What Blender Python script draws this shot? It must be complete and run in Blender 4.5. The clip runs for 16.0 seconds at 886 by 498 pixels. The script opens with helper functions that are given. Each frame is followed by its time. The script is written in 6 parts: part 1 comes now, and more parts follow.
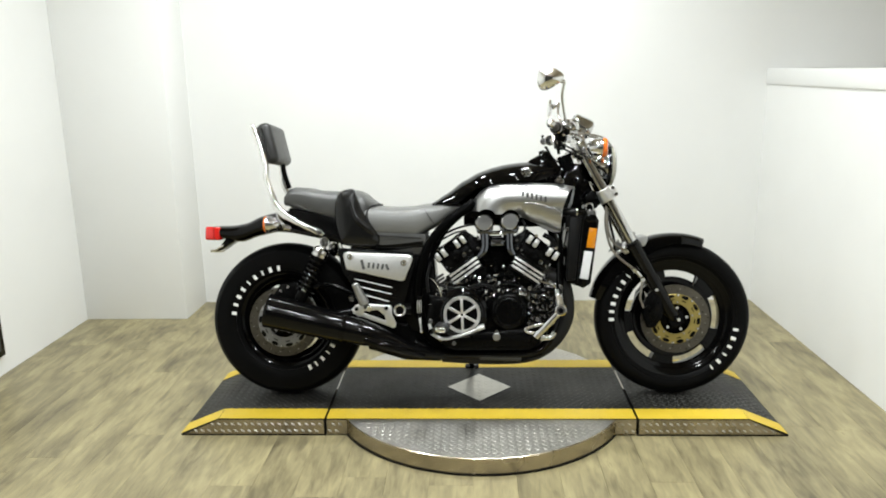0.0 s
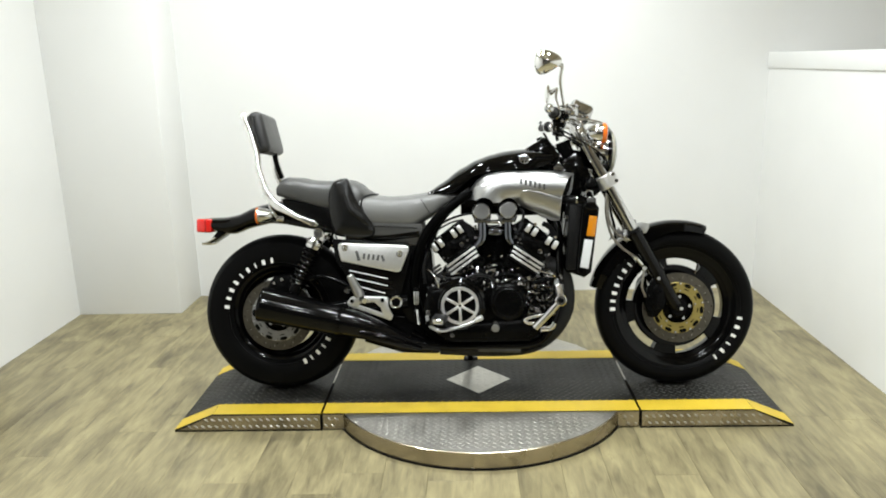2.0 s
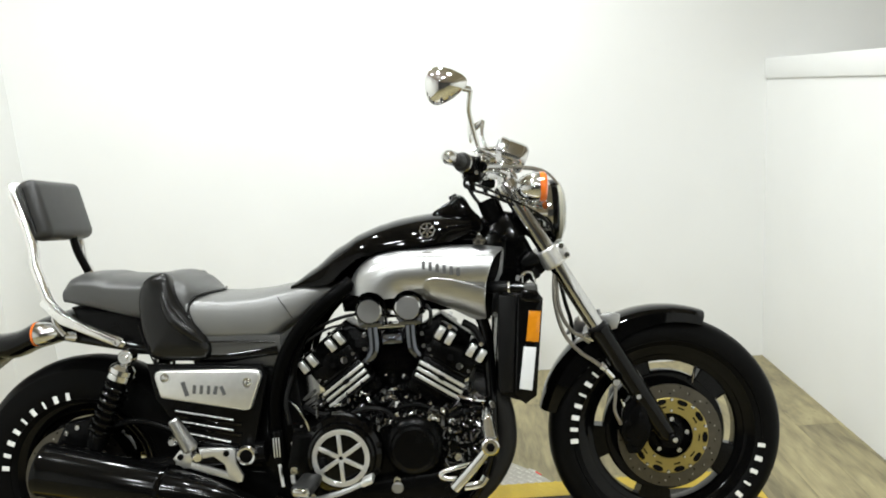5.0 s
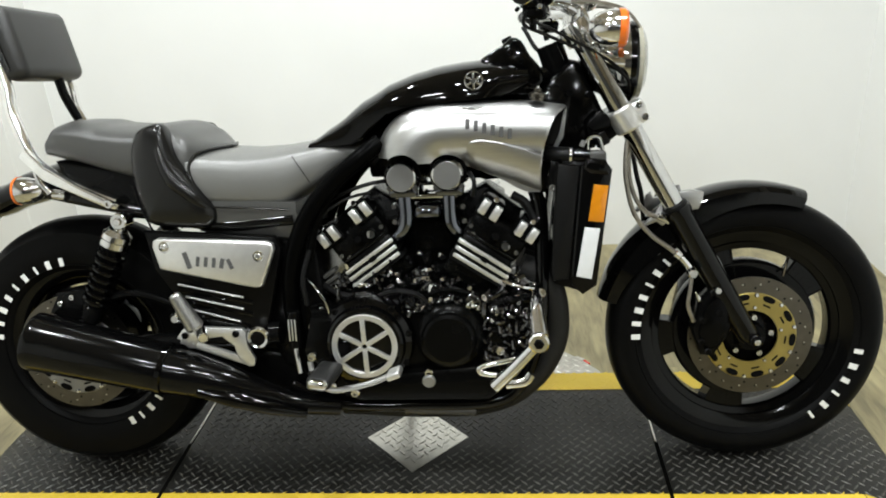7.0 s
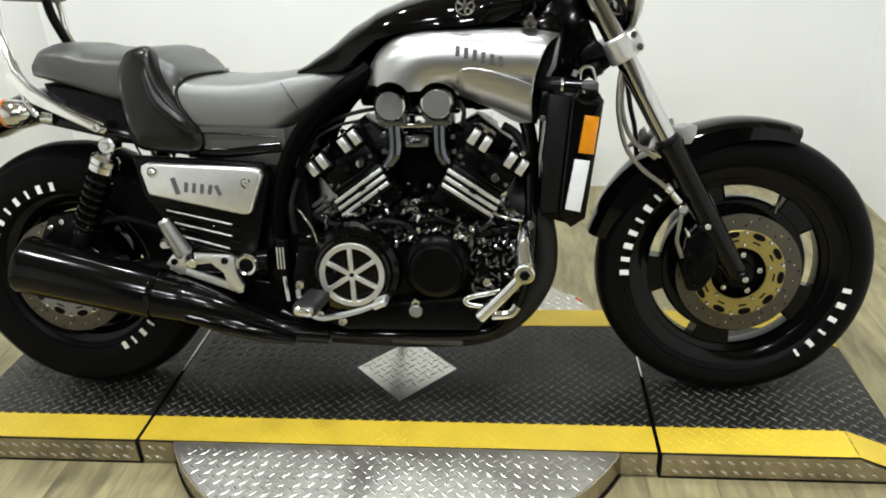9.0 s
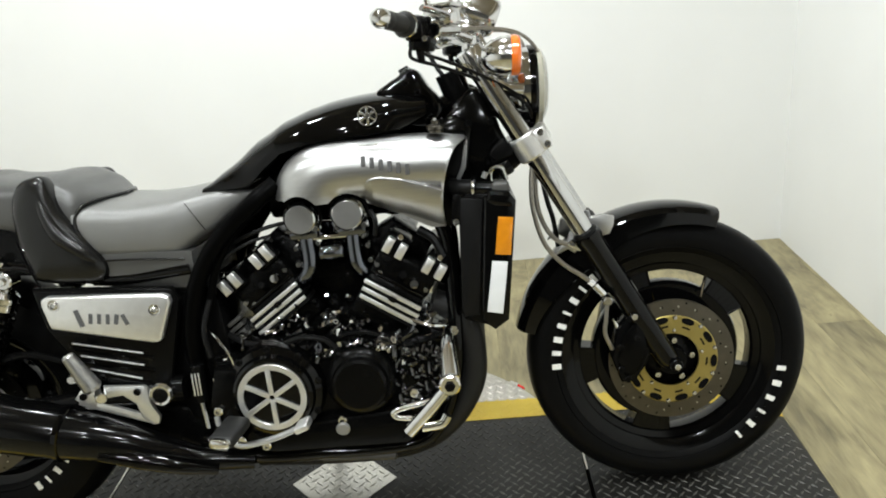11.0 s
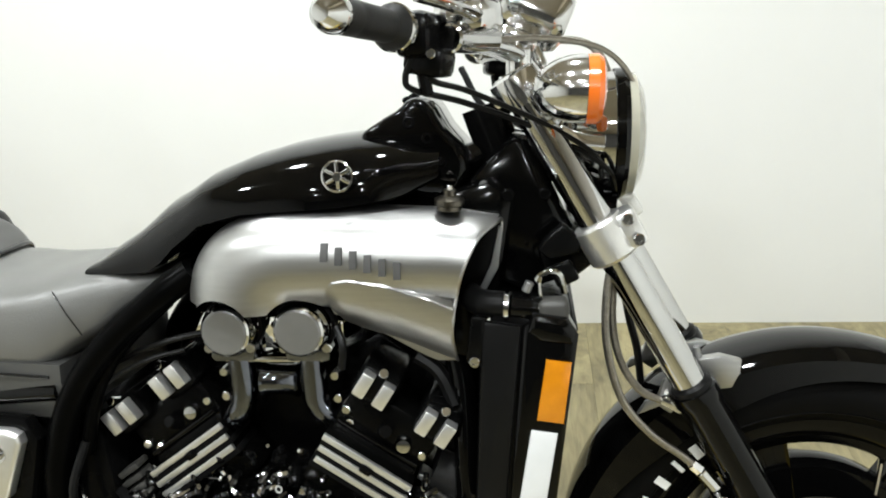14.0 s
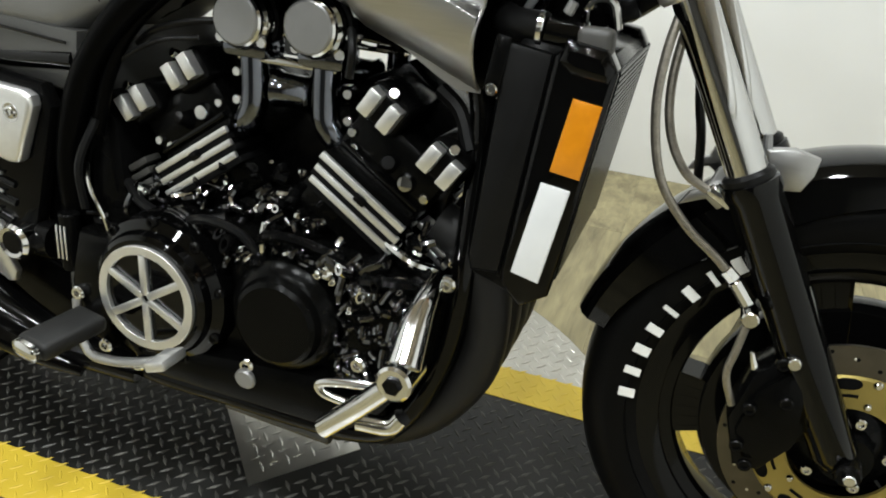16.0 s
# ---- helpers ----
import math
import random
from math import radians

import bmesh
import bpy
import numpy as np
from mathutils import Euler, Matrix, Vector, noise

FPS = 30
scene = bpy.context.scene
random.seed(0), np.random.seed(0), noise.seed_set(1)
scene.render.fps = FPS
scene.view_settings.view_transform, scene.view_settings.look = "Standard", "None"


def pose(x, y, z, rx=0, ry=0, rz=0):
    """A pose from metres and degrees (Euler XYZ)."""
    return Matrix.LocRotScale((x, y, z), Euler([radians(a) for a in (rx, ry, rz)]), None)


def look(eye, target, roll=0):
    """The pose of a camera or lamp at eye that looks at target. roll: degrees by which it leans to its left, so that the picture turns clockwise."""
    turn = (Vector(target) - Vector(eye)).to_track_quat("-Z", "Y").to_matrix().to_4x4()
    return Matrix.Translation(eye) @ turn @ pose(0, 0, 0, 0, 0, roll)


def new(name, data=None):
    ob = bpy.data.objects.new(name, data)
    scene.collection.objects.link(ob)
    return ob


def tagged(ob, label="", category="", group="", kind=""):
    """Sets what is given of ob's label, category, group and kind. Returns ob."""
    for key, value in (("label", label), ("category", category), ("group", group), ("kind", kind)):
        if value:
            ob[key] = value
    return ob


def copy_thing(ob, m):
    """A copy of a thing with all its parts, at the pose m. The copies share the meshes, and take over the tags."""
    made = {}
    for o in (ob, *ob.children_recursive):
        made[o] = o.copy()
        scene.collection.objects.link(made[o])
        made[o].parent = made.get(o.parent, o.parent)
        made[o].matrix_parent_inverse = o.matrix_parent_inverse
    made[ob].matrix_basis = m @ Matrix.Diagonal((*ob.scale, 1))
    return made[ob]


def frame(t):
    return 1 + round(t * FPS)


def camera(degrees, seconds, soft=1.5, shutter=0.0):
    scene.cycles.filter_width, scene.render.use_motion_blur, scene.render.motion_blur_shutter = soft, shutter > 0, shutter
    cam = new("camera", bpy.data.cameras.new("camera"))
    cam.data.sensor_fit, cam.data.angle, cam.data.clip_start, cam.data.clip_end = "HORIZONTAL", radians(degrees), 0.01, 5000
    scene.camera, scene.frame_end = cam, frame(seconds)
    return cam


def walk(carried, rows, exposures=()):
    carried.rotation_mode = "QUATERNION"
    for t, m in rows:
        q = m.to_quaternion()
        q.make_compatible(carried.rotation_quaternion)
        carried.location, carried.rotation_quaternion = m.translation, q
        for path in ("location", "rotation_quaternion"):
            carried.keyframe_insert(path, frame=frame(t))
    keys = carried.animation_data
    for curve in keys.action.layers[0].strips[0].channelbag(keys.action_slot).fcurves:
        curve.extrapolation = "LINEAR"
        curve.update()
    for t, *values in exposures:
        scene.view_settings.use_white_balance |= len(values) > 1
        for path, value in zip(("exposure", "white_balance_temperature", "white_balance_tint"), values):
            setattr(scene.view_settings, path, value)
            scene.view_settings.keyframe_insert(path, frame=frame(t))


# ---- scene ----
cam = camera(61.0, 16.0, soft=1.9)
PATH = [
    (0, (-0.035, -2.977, 1.386), (-0.107, -1.033, 0.921), -0.9),
    (0.5, (-0.043, -2.984, 1.37), (-0.115, -1.029, 0.954), -0.9),
    (1, (-0.045, -2.969, 1.376), (-0.101, -1.019, 0.938), -0.9),
    (1.5, (-0.038, -2.963, 1.382), (-0.103, -1.012, 0.947), -1.0),
    (2, (-0.03, -2.912, 1.364), (-0.099, -0.973, 0.877), -1.5),
    (2.5, (-0.032, -2.803, 1.348), (-0.112, -0.859, 0.885), -4.1),
    (3, (0.037, -2.672, 1.321), (0.165, -0.734, 0.844), -4.3),
    (3.5, (0.19, -2.431, 1.316), (0.181, -0.463, 0.959), -4.9),
    (4, (0.23, -2.268, 1.344), (0.223, -0.3, 0.989), -4.7),
    (6.3, (0.309, -1.589, 1.346), (0.189, 0.294, 0.685), -3.4),
    (6.5, (0.311, -1.578, 1.339), (0.182, 0.289, 0.633), -3.2),
    (7, (0.248, -1.609, 1.269), (0.075, 0.231, 0.504), -3.6),
    (7.5, (0.247, -1.608, 1.251), (0.045, 0.209, 0.44), -3.3),
    (8, (0.247, -1.599, 1.256), (0.022, 0.173, 0.355), -3.0),
    (8.5, (0.217, -1.638, 1.233), (0.023, 0.146, 0.35), -3.0),
    (8.7, (0.248, -1.63, 1.232), (0.047, 0.149, 0.339), -2.7),
    (11, (0.38, -1.519, 1.303), (0.29, 0.328, 0.541), -5.9),
    (11.5, (0.426, -1.44, 1.338), (0.307, 0.446, 0.684), -1.6),
    (12, (0.433, -1.284, 1.35), (0.267, 0.612, 0.733), -0.7),
    (12.5, (0.397, -1.12, 1.36), (0.226, 0.8, 0.825), -4.1),
    (13, (0.379, -1.022, 1.327), (0.145, 0.892, 0.797), -4.3),
    (13.5, (0.402, -0.931, 1.287), (0.167, 0.97, 0.712), -5.2),
    (14, (0.42, -0.881, 1.241), (0.17, 0.954, 0.486), -3.9),
    (14.5, (0.44, -0.888, 1.179), (0.181, 0.881, 0.282), -3.4),
    (15, (0.48, -0.825, 1.109), (0.173, 0.873, 0.099), -1.0),
    (15.5, (0.484, -0.766, 1.049), (0.076, 0.878, -0.015), 0.4),
    (16, (0.542, -0.818, 1.038), (-0.007, 0.793, -0.013), 2.7),
]
EXPOSURES = [(0.0, 0.0), (4.0, 0.0), (6.5, 0.0), (8.5, 0.0), (11.0, 0.02), (12.5, 0.05), (13.5, 0.1), (14.0, 0.12), (14.5, 0.1), (15.0, 0.05), (16.0, -0.07)]
walk(cam, [(t, look(eye, target, roll)) for t, eye, target, roll in PATH], EXPOSURES)

# ---- light ----
world = bpy.data.worlds.new("world")
scene.world = world
world.use_nodes = True
world.node_tree.nodes["Background"].inputs[0].default_value = (0.9, 0.95, 1.0, 1)
world.node_tree.nodes["Background"].inputs[1].default_value = 0.05
LAMP_WATTS = 22.0
LAMP_COLOUR = (0.945, 0.995, 1.0)
# The last two, at y -3.9, are added only to brighten the aluminium.
LAMPS = [(-1.3, -0.6), (0.0, -0.85), (0.75, -0.75), (-0.65, -2.3), (0.35, -2.3), (-0.75, 0.5), (0.35, 0.5), (-0.8, -3.9), (0.7, -3.9)]
CEILING = 2.75


# ---- materials ----
def mat(name, colour, rough=0.5, metal=0.0, grain=0.0, scale=40.0, bump=0.0, bump_scale=200.0, coat=0.0, stretch=(1, 1, 1), spec=0.5, aniso=0.0):
    """A node material: base colour varied at two scales, roughness varied with it, and fine relief."""
    m = bpy.data.materials.new(name)
    m.use_nodes = True
    nt = m.node_tree
    b = nt.nodes["Principled BSDF"]
    b.inputs["Base Color"].default_value = (*colour, 1)
    b.inputs["Roughness"].default_value = rough
    b.inputs["Metallic"].default_value = metal
    b.inputs["Coat Weight"].default_value = coat
    b.inputs["Coat Roughness"].default_value = 0.04
    b.inputs["Specular IOR Level"].default_value = spec
    b.inputs["Anisotropic"].default_value = aniso
    co = nt.nodes.new("ShaderNodeTexCoord")
    mp = nt.nodes.new("ShaderNodeMapping")
    mp.inputs["Scale"].default_value = stretch
    nt.links.new(co.outputs["Object"], mp.inputs["Vector"])
    if grain:
        n1 = nt.nodes.new("ShaderNodeTexNoise")
        n1.inputs["Scale"].default_value, n1.inputs["Detail"].default_value = scale, 5
        n2 = nt.nodes.new("ShaderNodeTexNoise")
        n2.inputs["Scale"].default_value, n2.inputs["Detail"].default_value = scale * 0.13, 3
        nt.links.new(mp.outputs[0], n1.inputs["Vector"])
        nt.links.new(mp.outputs[0], n2.inputs["Vector"])
        mix = nt.nodes.new("ShaderNodeMath")
        mix.operation = "ADD"
        nt.links.new(n1.outputs["Fac"], mix.inputs[0])
        nt.links.new(n2.outputs["Fac"], mix.inputs[1])
        ramp = nt.nodes.new("ShaderNodeMapRange")
        ramp.inputs["From Min"].default_value, ramp.inputs["From Max"].default_value = 0.6, 1.4
        ramp.inputs["To Min"].default_value, ramp.inputs["To Max"].default_value = 1 - grain, 1 + grain
        nt.links.new(mix.outputs[0], ramp.inputs["Value"])
        mul = nt.nodes.new("ShaderNodeVectorMath")
        mul.operation = "SCALE"
        mul.inputs[0].default_value = colour
        nt.links.new(ramp.outputs[0], mul.inputs["Scale"])
        nt.links.new(mul.outputs[0], b.inputs["Base Color"])
        rr = nt.nodes.new("ShaderNodeMapRange")
        rr.inputs["From Min"].default_value, rr.inputs["From Max"].default_value = 0.6, 1.4
        rr.inputs["To Min"].default_value, rr.inputs["To Max"].default_value = rough * (1 - 0.5 * grain), min(1, rough * (1 + 0.5 * grain))
        nt.links.new(mix.outputs[0], rr.inputs["Value"])
        nt.links.new(rr.outputs[0], b.inputs["Roughness"])
    if bump:
        nb = nt.nodes.new("ShaderNodeTexNoise")
        nb.inputs["Scale"].default_value, nb.inputs["Detail"].default_value = bump_scale, 3
        nt.links.new(mp.outputs[0], nb.inputs["Vector"])
        bp = nt.nodes.new("ShaderNodeBump")
        bp.inputs["Strength"].default_value, bp.inputs["Distance"].default_value = bump, 0.002
        nt.links.new(nb.outputs["Fac"], bp.inputs["Height"])
        nt.links.new(bp.outputs[0], b.inputs["Normal"])
    return m


def plank_material():
    """Grey-beige oak-look vinyl, with long grain along the plank and a tone of its own for each plank."""
    m = mat("plank_vinyl", (0.3, 0.255, 0.18), 0.42)
    nt = m.node_tree
    b = nt.nodes["Principled BSDF"]
    info = nt.nodes.new("ShaderNodeObjectInfo")
    co = nt.nodes.new("ShaderNodeTexCoord")
    off = nt.nodes.new("ShaderNodeVectorMath")
    off.operation = "MULTIPLY_ADD"
    off.inputs[1].default_value = (1, 1, 1)
    shift = nt.nodes.new("ShaderNodeVectorMath")
    shift.operation = "SCALE"
    shift.inputs[0].default_value = (37.0, 91.0, 13.0)
    nt.links.new(info.outputs["Random"], shift.inputs["Scale"])
    nt.links.new(co.outputs["Object"], off.inputs[0])
    nt.links.new(shift.outputs[0], off.inputs[2])
    tones = []
    for sc, detail, stretch in ((9.0, 6, (4.5, 0.8, 1)), (3.0, 4, (2.6, 0.9, 1)), (60.0, 4, (4, 0.25, 1))):
        mp = nt.nodes.new("ShaderNodeMapping")
        mp.inputs["Scale"].default_value = stretch
        nt.links.new(off.outputs[0], mp.inputs["Vector"])
        n = nt.nodes.new("ShaderNodeTexNoise")
        n.inputs["Scale"].default_value, n.inputs["Detail"].default_value = sc, detail
        n.inputs["Distortion"].default_value = 0.6
        nt.links.new(mp.outputs[0], n.inputs["Vector"])
        tones.append(n)
    add = nt.nodes.new("ShaderNodeMath")
    add.operation = "MULTIPLY_ADD"
    add.inputs[1].default_value = 0.75
    nt.links.new(tones[0].outputs["Fac"], add.inputs[0])
    nt.links.new(tones[1].outputs["Fac"], add.inputs[2])
    add2 = nt.nodes.new("ShaderNodeMath")
    add2.operation = "MULTIPLY_ADD"
    add2.inputs[1].default_value = 0.25
    nt.links.new(tones[2].outputs["Fac"], add2.inputs[0])
    nt.links.new(add.outputs[0], add2.inputs[2])
    add3 = nt.nodes.new("ShaderNodeMath")
    add3.operation = "MULTIPLY_ADD"
    add3.inputs[1].default_value = 0.07
    nt.links.new(info.outputs["Random"], add3.inputs[0])
    nt.links.new(add2.outputs[0], add3.inputs[2])
    ramp = nt.nodes.new("ShaderNodeValToRGB")
    e = ramp.color_ramp.elements
    e[0].position, e[0].color = 0.72, (0.112, 0.094, 0.052, 1)
    e[1].position, e[1].color = 1.32, (0.37, 0.32, 0.172, 1)
    mid = ramp.color_ramp.elements.new(1.0)
    mid.color = (0.238, 0.202, 0.106, 1)
    sc = nt.nodes.new("ShaderNodeMath")
    sc.operation = "SUBTRACT"
    sc.inputs[1].default_value = 0.5
    nt.links.new(add3.outputs[0], sc.inputs[0])
    e[0].position, mid.position, e[1].position = 0.22, 0.5, 0.82
    nt.links.new(sc.outputs[0], ramp.inputs["Fac"])
    nt.links.new(ramp.outputs["Color"], b.inputs["Base Color"])
    bp = nt.nodes.new("ShaderNodeBump")
    bp.inputs["Strength"].default_value, bp.inputs["Distance"].default_value = 0.12, 0.001
    nt.links.new(tones[2].outputs["Fac"], bp.inputs["Height"])
    nt.links.new(bp.outputs[0], b.inputs["Normal"])
    return m


PLANK = plank_material()
WALL = mat("white_wall_paint", (0.78, 0.782, 0.768), 0.6, grain=0.025, scale=3.0, bump=0.08, bump_scale=120)
# Darker and tanner than the white wall colour.
UPPER_WALL = mat("grey_tan_upper_wall", (0.45, 0.42, 0.36), 0.65, grain=0.04, scale=3.0)
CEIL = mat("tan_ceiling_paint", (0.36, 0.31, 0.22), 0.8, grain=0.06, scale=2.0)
TREAD_DARK = mat("dark_tread_plate", (0.0095, 0.0092, 0.008), 0.42, spec=0.3, grain=0.6, scale=7, bump=0.15, bump_scale=300)
LUG_DARK = mat("worn_tread_lug", (0.07, 0.068, 0.062), 0.42, metal=0.5, grain=0.55, scale=30)
STEEL = mat("bare_tread_steel", (0.46, 0.445, 0.405), 0.47, metal=1.0, grain=0.18, scale=14, bump=0.1, bump_scale=240)
# Steel for upright faces, with the tan floor's reflection mixed into its colour.
RIM_STEEL = mat("floor_tinted_steel", (0.4, 0.355, 0.285), 0.26, metal=1.0, grain=0.3, scale=9, bump=0.08, bump_scale=120)
STEEL_LUG = mat("bare_steel_lug", (0.54, 0.525, 0.485), 0.32, metal=1.0, grain=0.15, scale=30)
YELLOW = mat("yellow_floor_paint", (0.62, 0.44, 0.035), 0.45, grain=0.14, scale=11, bump=0.1)
GLOSS = mat("gloss_black_paint", (0.0012, 0.0012, 0.0012), 0.05, grain=0.2, scale=6, coat=0.0, spec=0.2)
SATIN = mat("satin_black_paint", (0.0025, 0.0025, 0.0025), 0.18, spec=0.08, grain=0.25, scale=20, bump=0.05)
WET_BLACK = mat("gloss_black_casting", (0.003, 0.003, 0.003), 0.1, spec=0.9, grain=0.3, scale=30)
MATT = mat("black_engine_paint", (0.0018, 0.0018, 0.0017), 0.24, spec=0.07, grain=0.3, scale=25, bump=0.12, bump_scale=150)
MIRROR = mat("mirror_silver", (0.84, 0.84, 0.83), 0.04, metal=1.0, grain=0.03, scale=8)
# Chrome with its dark bluish reflections put into the base colour.
DARK_CHROME = mat("dark_reflecting_chrome", (0.13, 0.137, 0.157), 0.09, metal=1.0, grain=0.06, scale=8)
FORK_CHROME = mat("fork_chrome", (0.5, 0.5, 0.495), 0.045, metal=1.0, grain=0.06, scale=8)
CHROME = mat("chrome_plate", (0.62, 0.62, 0.615), 0.115, metal=1.0, grain=0.06, scale=8)
WHEEL = mat("black_wheel_paint", (0.0015, 0.0015, 0.0015), 0.1, spec=0.18, grain=0.2, scale=9)
ALU = mat("brushed_aluminium", (0.42, 0.42, 0.416), 0.36, metal=1.0, grain=0.1, scale=60, stretch=(0.2, 1, 3), aniso=0.4)
ALU_POLISHED = mat("polished_aluminium", (0.88, 0.88, 0.87), 0.16, metal=1.0, grain=0.1, scale=50)
MUFFLER = mat("muffler_black", (0.002, 0.002, 0.002), 0.13, spec=0.2, grain=0.25, scale=9)
ALU_BRIGHT = mat("machined_aluminium", (0.76, 0.76, 0.75), 0.33, metal=0.9, grain=0.08, scale=60)
VINYL = mat("grey_black_vinyl", (0.013, 0.013, 0.0127), 0.36, grain=0.15, scale=18, bump=0.25, bump_scale=420)
# Base grey is raised to carry the sheen on the rider's seat.
SEAT_VINYL = mat("sheen_grey_vinyl", (0.105, 0.105, 0.1), 0.36, spec=0.9, grain=0.06, scale=14, bump=0.25, bump_scale=420)
FRAME_BLACK = mat("frame_black", (0.001, 0.001, 0.001), 0.3, spec=0.03, grain=0.2, scale=12)
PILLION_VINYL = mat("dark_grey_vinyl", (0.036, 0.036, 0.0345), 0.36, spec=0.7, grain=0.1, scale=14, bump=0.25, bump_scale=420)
HEADER = mat("heat_dulled_pipe", (0.011, 0.0108, 0.0105), 0.5, spec=0.2, grain=0.3, scale=12)
VINYL_SMOOTH = mat("smooth_black_vinyl", (0.0035, 0.0035, 0.0035), 0.24, spec=0.36, grain=0.15, scale=12, bump=0.06, bump_scale=300)
RUBBER = mat("tyre_rubber", (0.003, 0.003, 0.003), 0.38, spec=0.05, grain=0.2, scale=14, bump=0.12, bump_scale=220)
HOSE = mat("black_rubber_hose", (0.005, 0.005, 0.005), 0.34, spec=0.12, grain=0.2, scale=30)
GRIP = mat("grip_rubber", (0.009, 0.009, 0.0086), 0.5, spec=0.22, grain=0.2, scale=40, bump=0.1, bump_scale=300)
GREY_RUBBER = mat("grey_rubber", (0.03, 0.029, 0.026), 0.55, grain=0.2, scale=30)
BRAID = mat("braided_steel_hose", (0.27, 0.25, 0.215), 0.35, metal=0.9, grain=0.3, scale=260)
GOLD = mat("gold_anodised", (0.34, 0.27, 0.085), 0.38, metal=0.85, grain=0.15, scale=25)
DISC = mat("brake_disc_steel", (0.105, 0.096, 0.08), 0.3, metal=1.0, grain=0.2, scale=40)
LETTER = mat("white_tyre_paint", (0.75, 0.75, 0.73), 0.6, grain=0.08, scale=60)
AMBER = mat("amber_reflector", (0.54, 0.19, 0.004), 0.2, grain=0.2, scale=50, coat=0.6)
ORANGE = mat("orange_lens", (0.72, 0.15, 0.015), 0.2, grain=0.1, scale=50, coat=0.6)
RED = mat("red_lens", (0.62, 0.012, 0.008), 0.15, grain=0.12, scale=30, coat=0.8)
PALE = mat("pale_reflector", (0.62, 0.63, 0.64), 0.3, grain=0.06, scale=30, coat=0.5)
GLASS_PALE = mat("headlamp_glass", (0.46, 0.45, 0.37), 0.08, grain=0.05, scale=12, coat=0.5)
GLASS_PALE.node_tree.nodes["Principled BSDF"].inputs["Transmission Weight"].default_value = 0.3
# For the unseen far wall: kept near-black so chrome and gloss reflect dark.
DARK_WALL = mat("dark_reflection_wall", (0.1, 0.098, 0.092), 0.7, grain=0.1, scale=3.0)
CARB = mat("satin_grey_cap", (0.24, 0.24, 0.24), 0.33, metal=0.7, grain=0.08, scale=40)
INK = mat("dark_grey_print", (0.075, 0.075, 0.075), 0.6, spec=0.2)
# Darker copy of the seat vinyl, with the skirt's shade in its colour.
SKIRT = mat("shaded_skirt_vinyl", (0.045, 0.045, 0.043), 0.4, spec=0.6, grain=0.12, scale=14, bump=0.2, bump_scale=420)
# Near-black that paints the shade inside gaps, holes and openings.
HOLE = mat("recess_shade", (0.003, 0.003, 0.003), 0.7, spec=0.06)


# ---- building helpers ----
def done(bm, angle=0.55):
    bmesh.ops.recalc_face_normals(bm, faces=bm.faces)
    for f in bm.faces:
        f.smooth = True
    for e in bm.edges:
        if len(e.link_faces) == 2:
            e.smooth = e.calc_face_angle(0) < angle
    me = bpy.data.meshes.new("mesh")
    bm.to_mesh(me)
    bm.free()
    return me


def part(name, bm, material, parent=None, label=""):
    """Links a bmesh (or a mesh) as one object under a thing or a part."""
    me = bm if isinstance(bm, bpy.types.Mesh) else done(bm)
    if not me.materials:
        me.materials.append(material)
    me.name = name
    ob = new(name, me)
    ob.parent = parent
    if label:
        tagged(ob, label)
    return ob


def thing(name, label, category, m=None, group="", kind=""):
    ob = new(name)
    if m is not None:
        ob.matrix_world = m
    return tagged(ob, label, category, group, kind)


def box(size, at=(0, 0, 0), bevel=0.0, turn=None, seg=2, bm=None):
    out = bm or bmesh.new()
    t = bmesh.new()
    bmesh.ops.create_cube(t, size=1)
    bmesh.ops.scale(t, vec=size, verts=t.verts)
    if bevel:
        bmesh.ops.bevel(t, geom=t.edges[:], offset=bevel, segments=seg, affect="EDGES", profile=0.5)
    m = Matrix.Translation(at) @ (turn.to_4x4() if turn else Matrix())
    bmesh.ops.transform(t, matrix=m, verts=t.verts)
    return merge(out, t)


def merge(a, b):
    me = bpy.data.meshes.new("tmp")
    b.to_mesh(me)
    b.free()
    a.from_mesh(me)
    bpy.data.meshes.remove(me)
    return a


def axis_matrix(p0, p1):
    d = Vector(p1) - Vector(p0)
    return Matrix.Translation(p0) @ d.to_track_quat("Z", "Y").to_matrix().to_4x4(), d.length


def lathe(profile, p0, p1, seg=32, bm=None, arc=None):
    """Turns a profile of (radius, distance along the axis) about the line from p0 towards p1."""
    out = bm or bmesh.new()
    m, _ = axis_matrix(p0, p1)
    t = bmesh.new()
    rings = []
    for r, h in profile:
        if r < 1e-5:
            rings.append([t.verts.new(m @ Vector((0, 0, h)))])
        else:
            rings.append([t.verts.new(m @ Vector((r * math.cos(2 * math.pi * k / seg), r * math.sin(2 * math.pi * k / seg), h))) for k in range(seg)])
    for a, b in zip(rings, rings[1:]):
        for k in range(seg):
            q = (k + 1) % seg
            if len(a) == 1 and len(b) == 1:
                continue
            vs = (a[0], b[q], b[k]) if len(a) == 1 else (a[k], a[q], b[0]) if len(b) == 1 else (a[k], a[q], b[q], b[k])
            t.faces.new(vs)
    return merge(out, t)


def rod(p0, p1, r0, r1=None, seg=16, bevel=0.15, bm=None):
    """A capped cylinder or cone with softened rims."""
    r1 = r0 if r1 is None else r1
    n = (Vector(p1) - Vector(p0)).length
    b0, b1 = min(r0 * bevel, n * 0.3), min(r1 * bevel, n * 0.3)
    return lathe([(0, 0), (r0 - b0, 0), (r0, b0), (r1, n - b1), (r1 - b1, n), (0, n)], p0, p1, seg, bm)


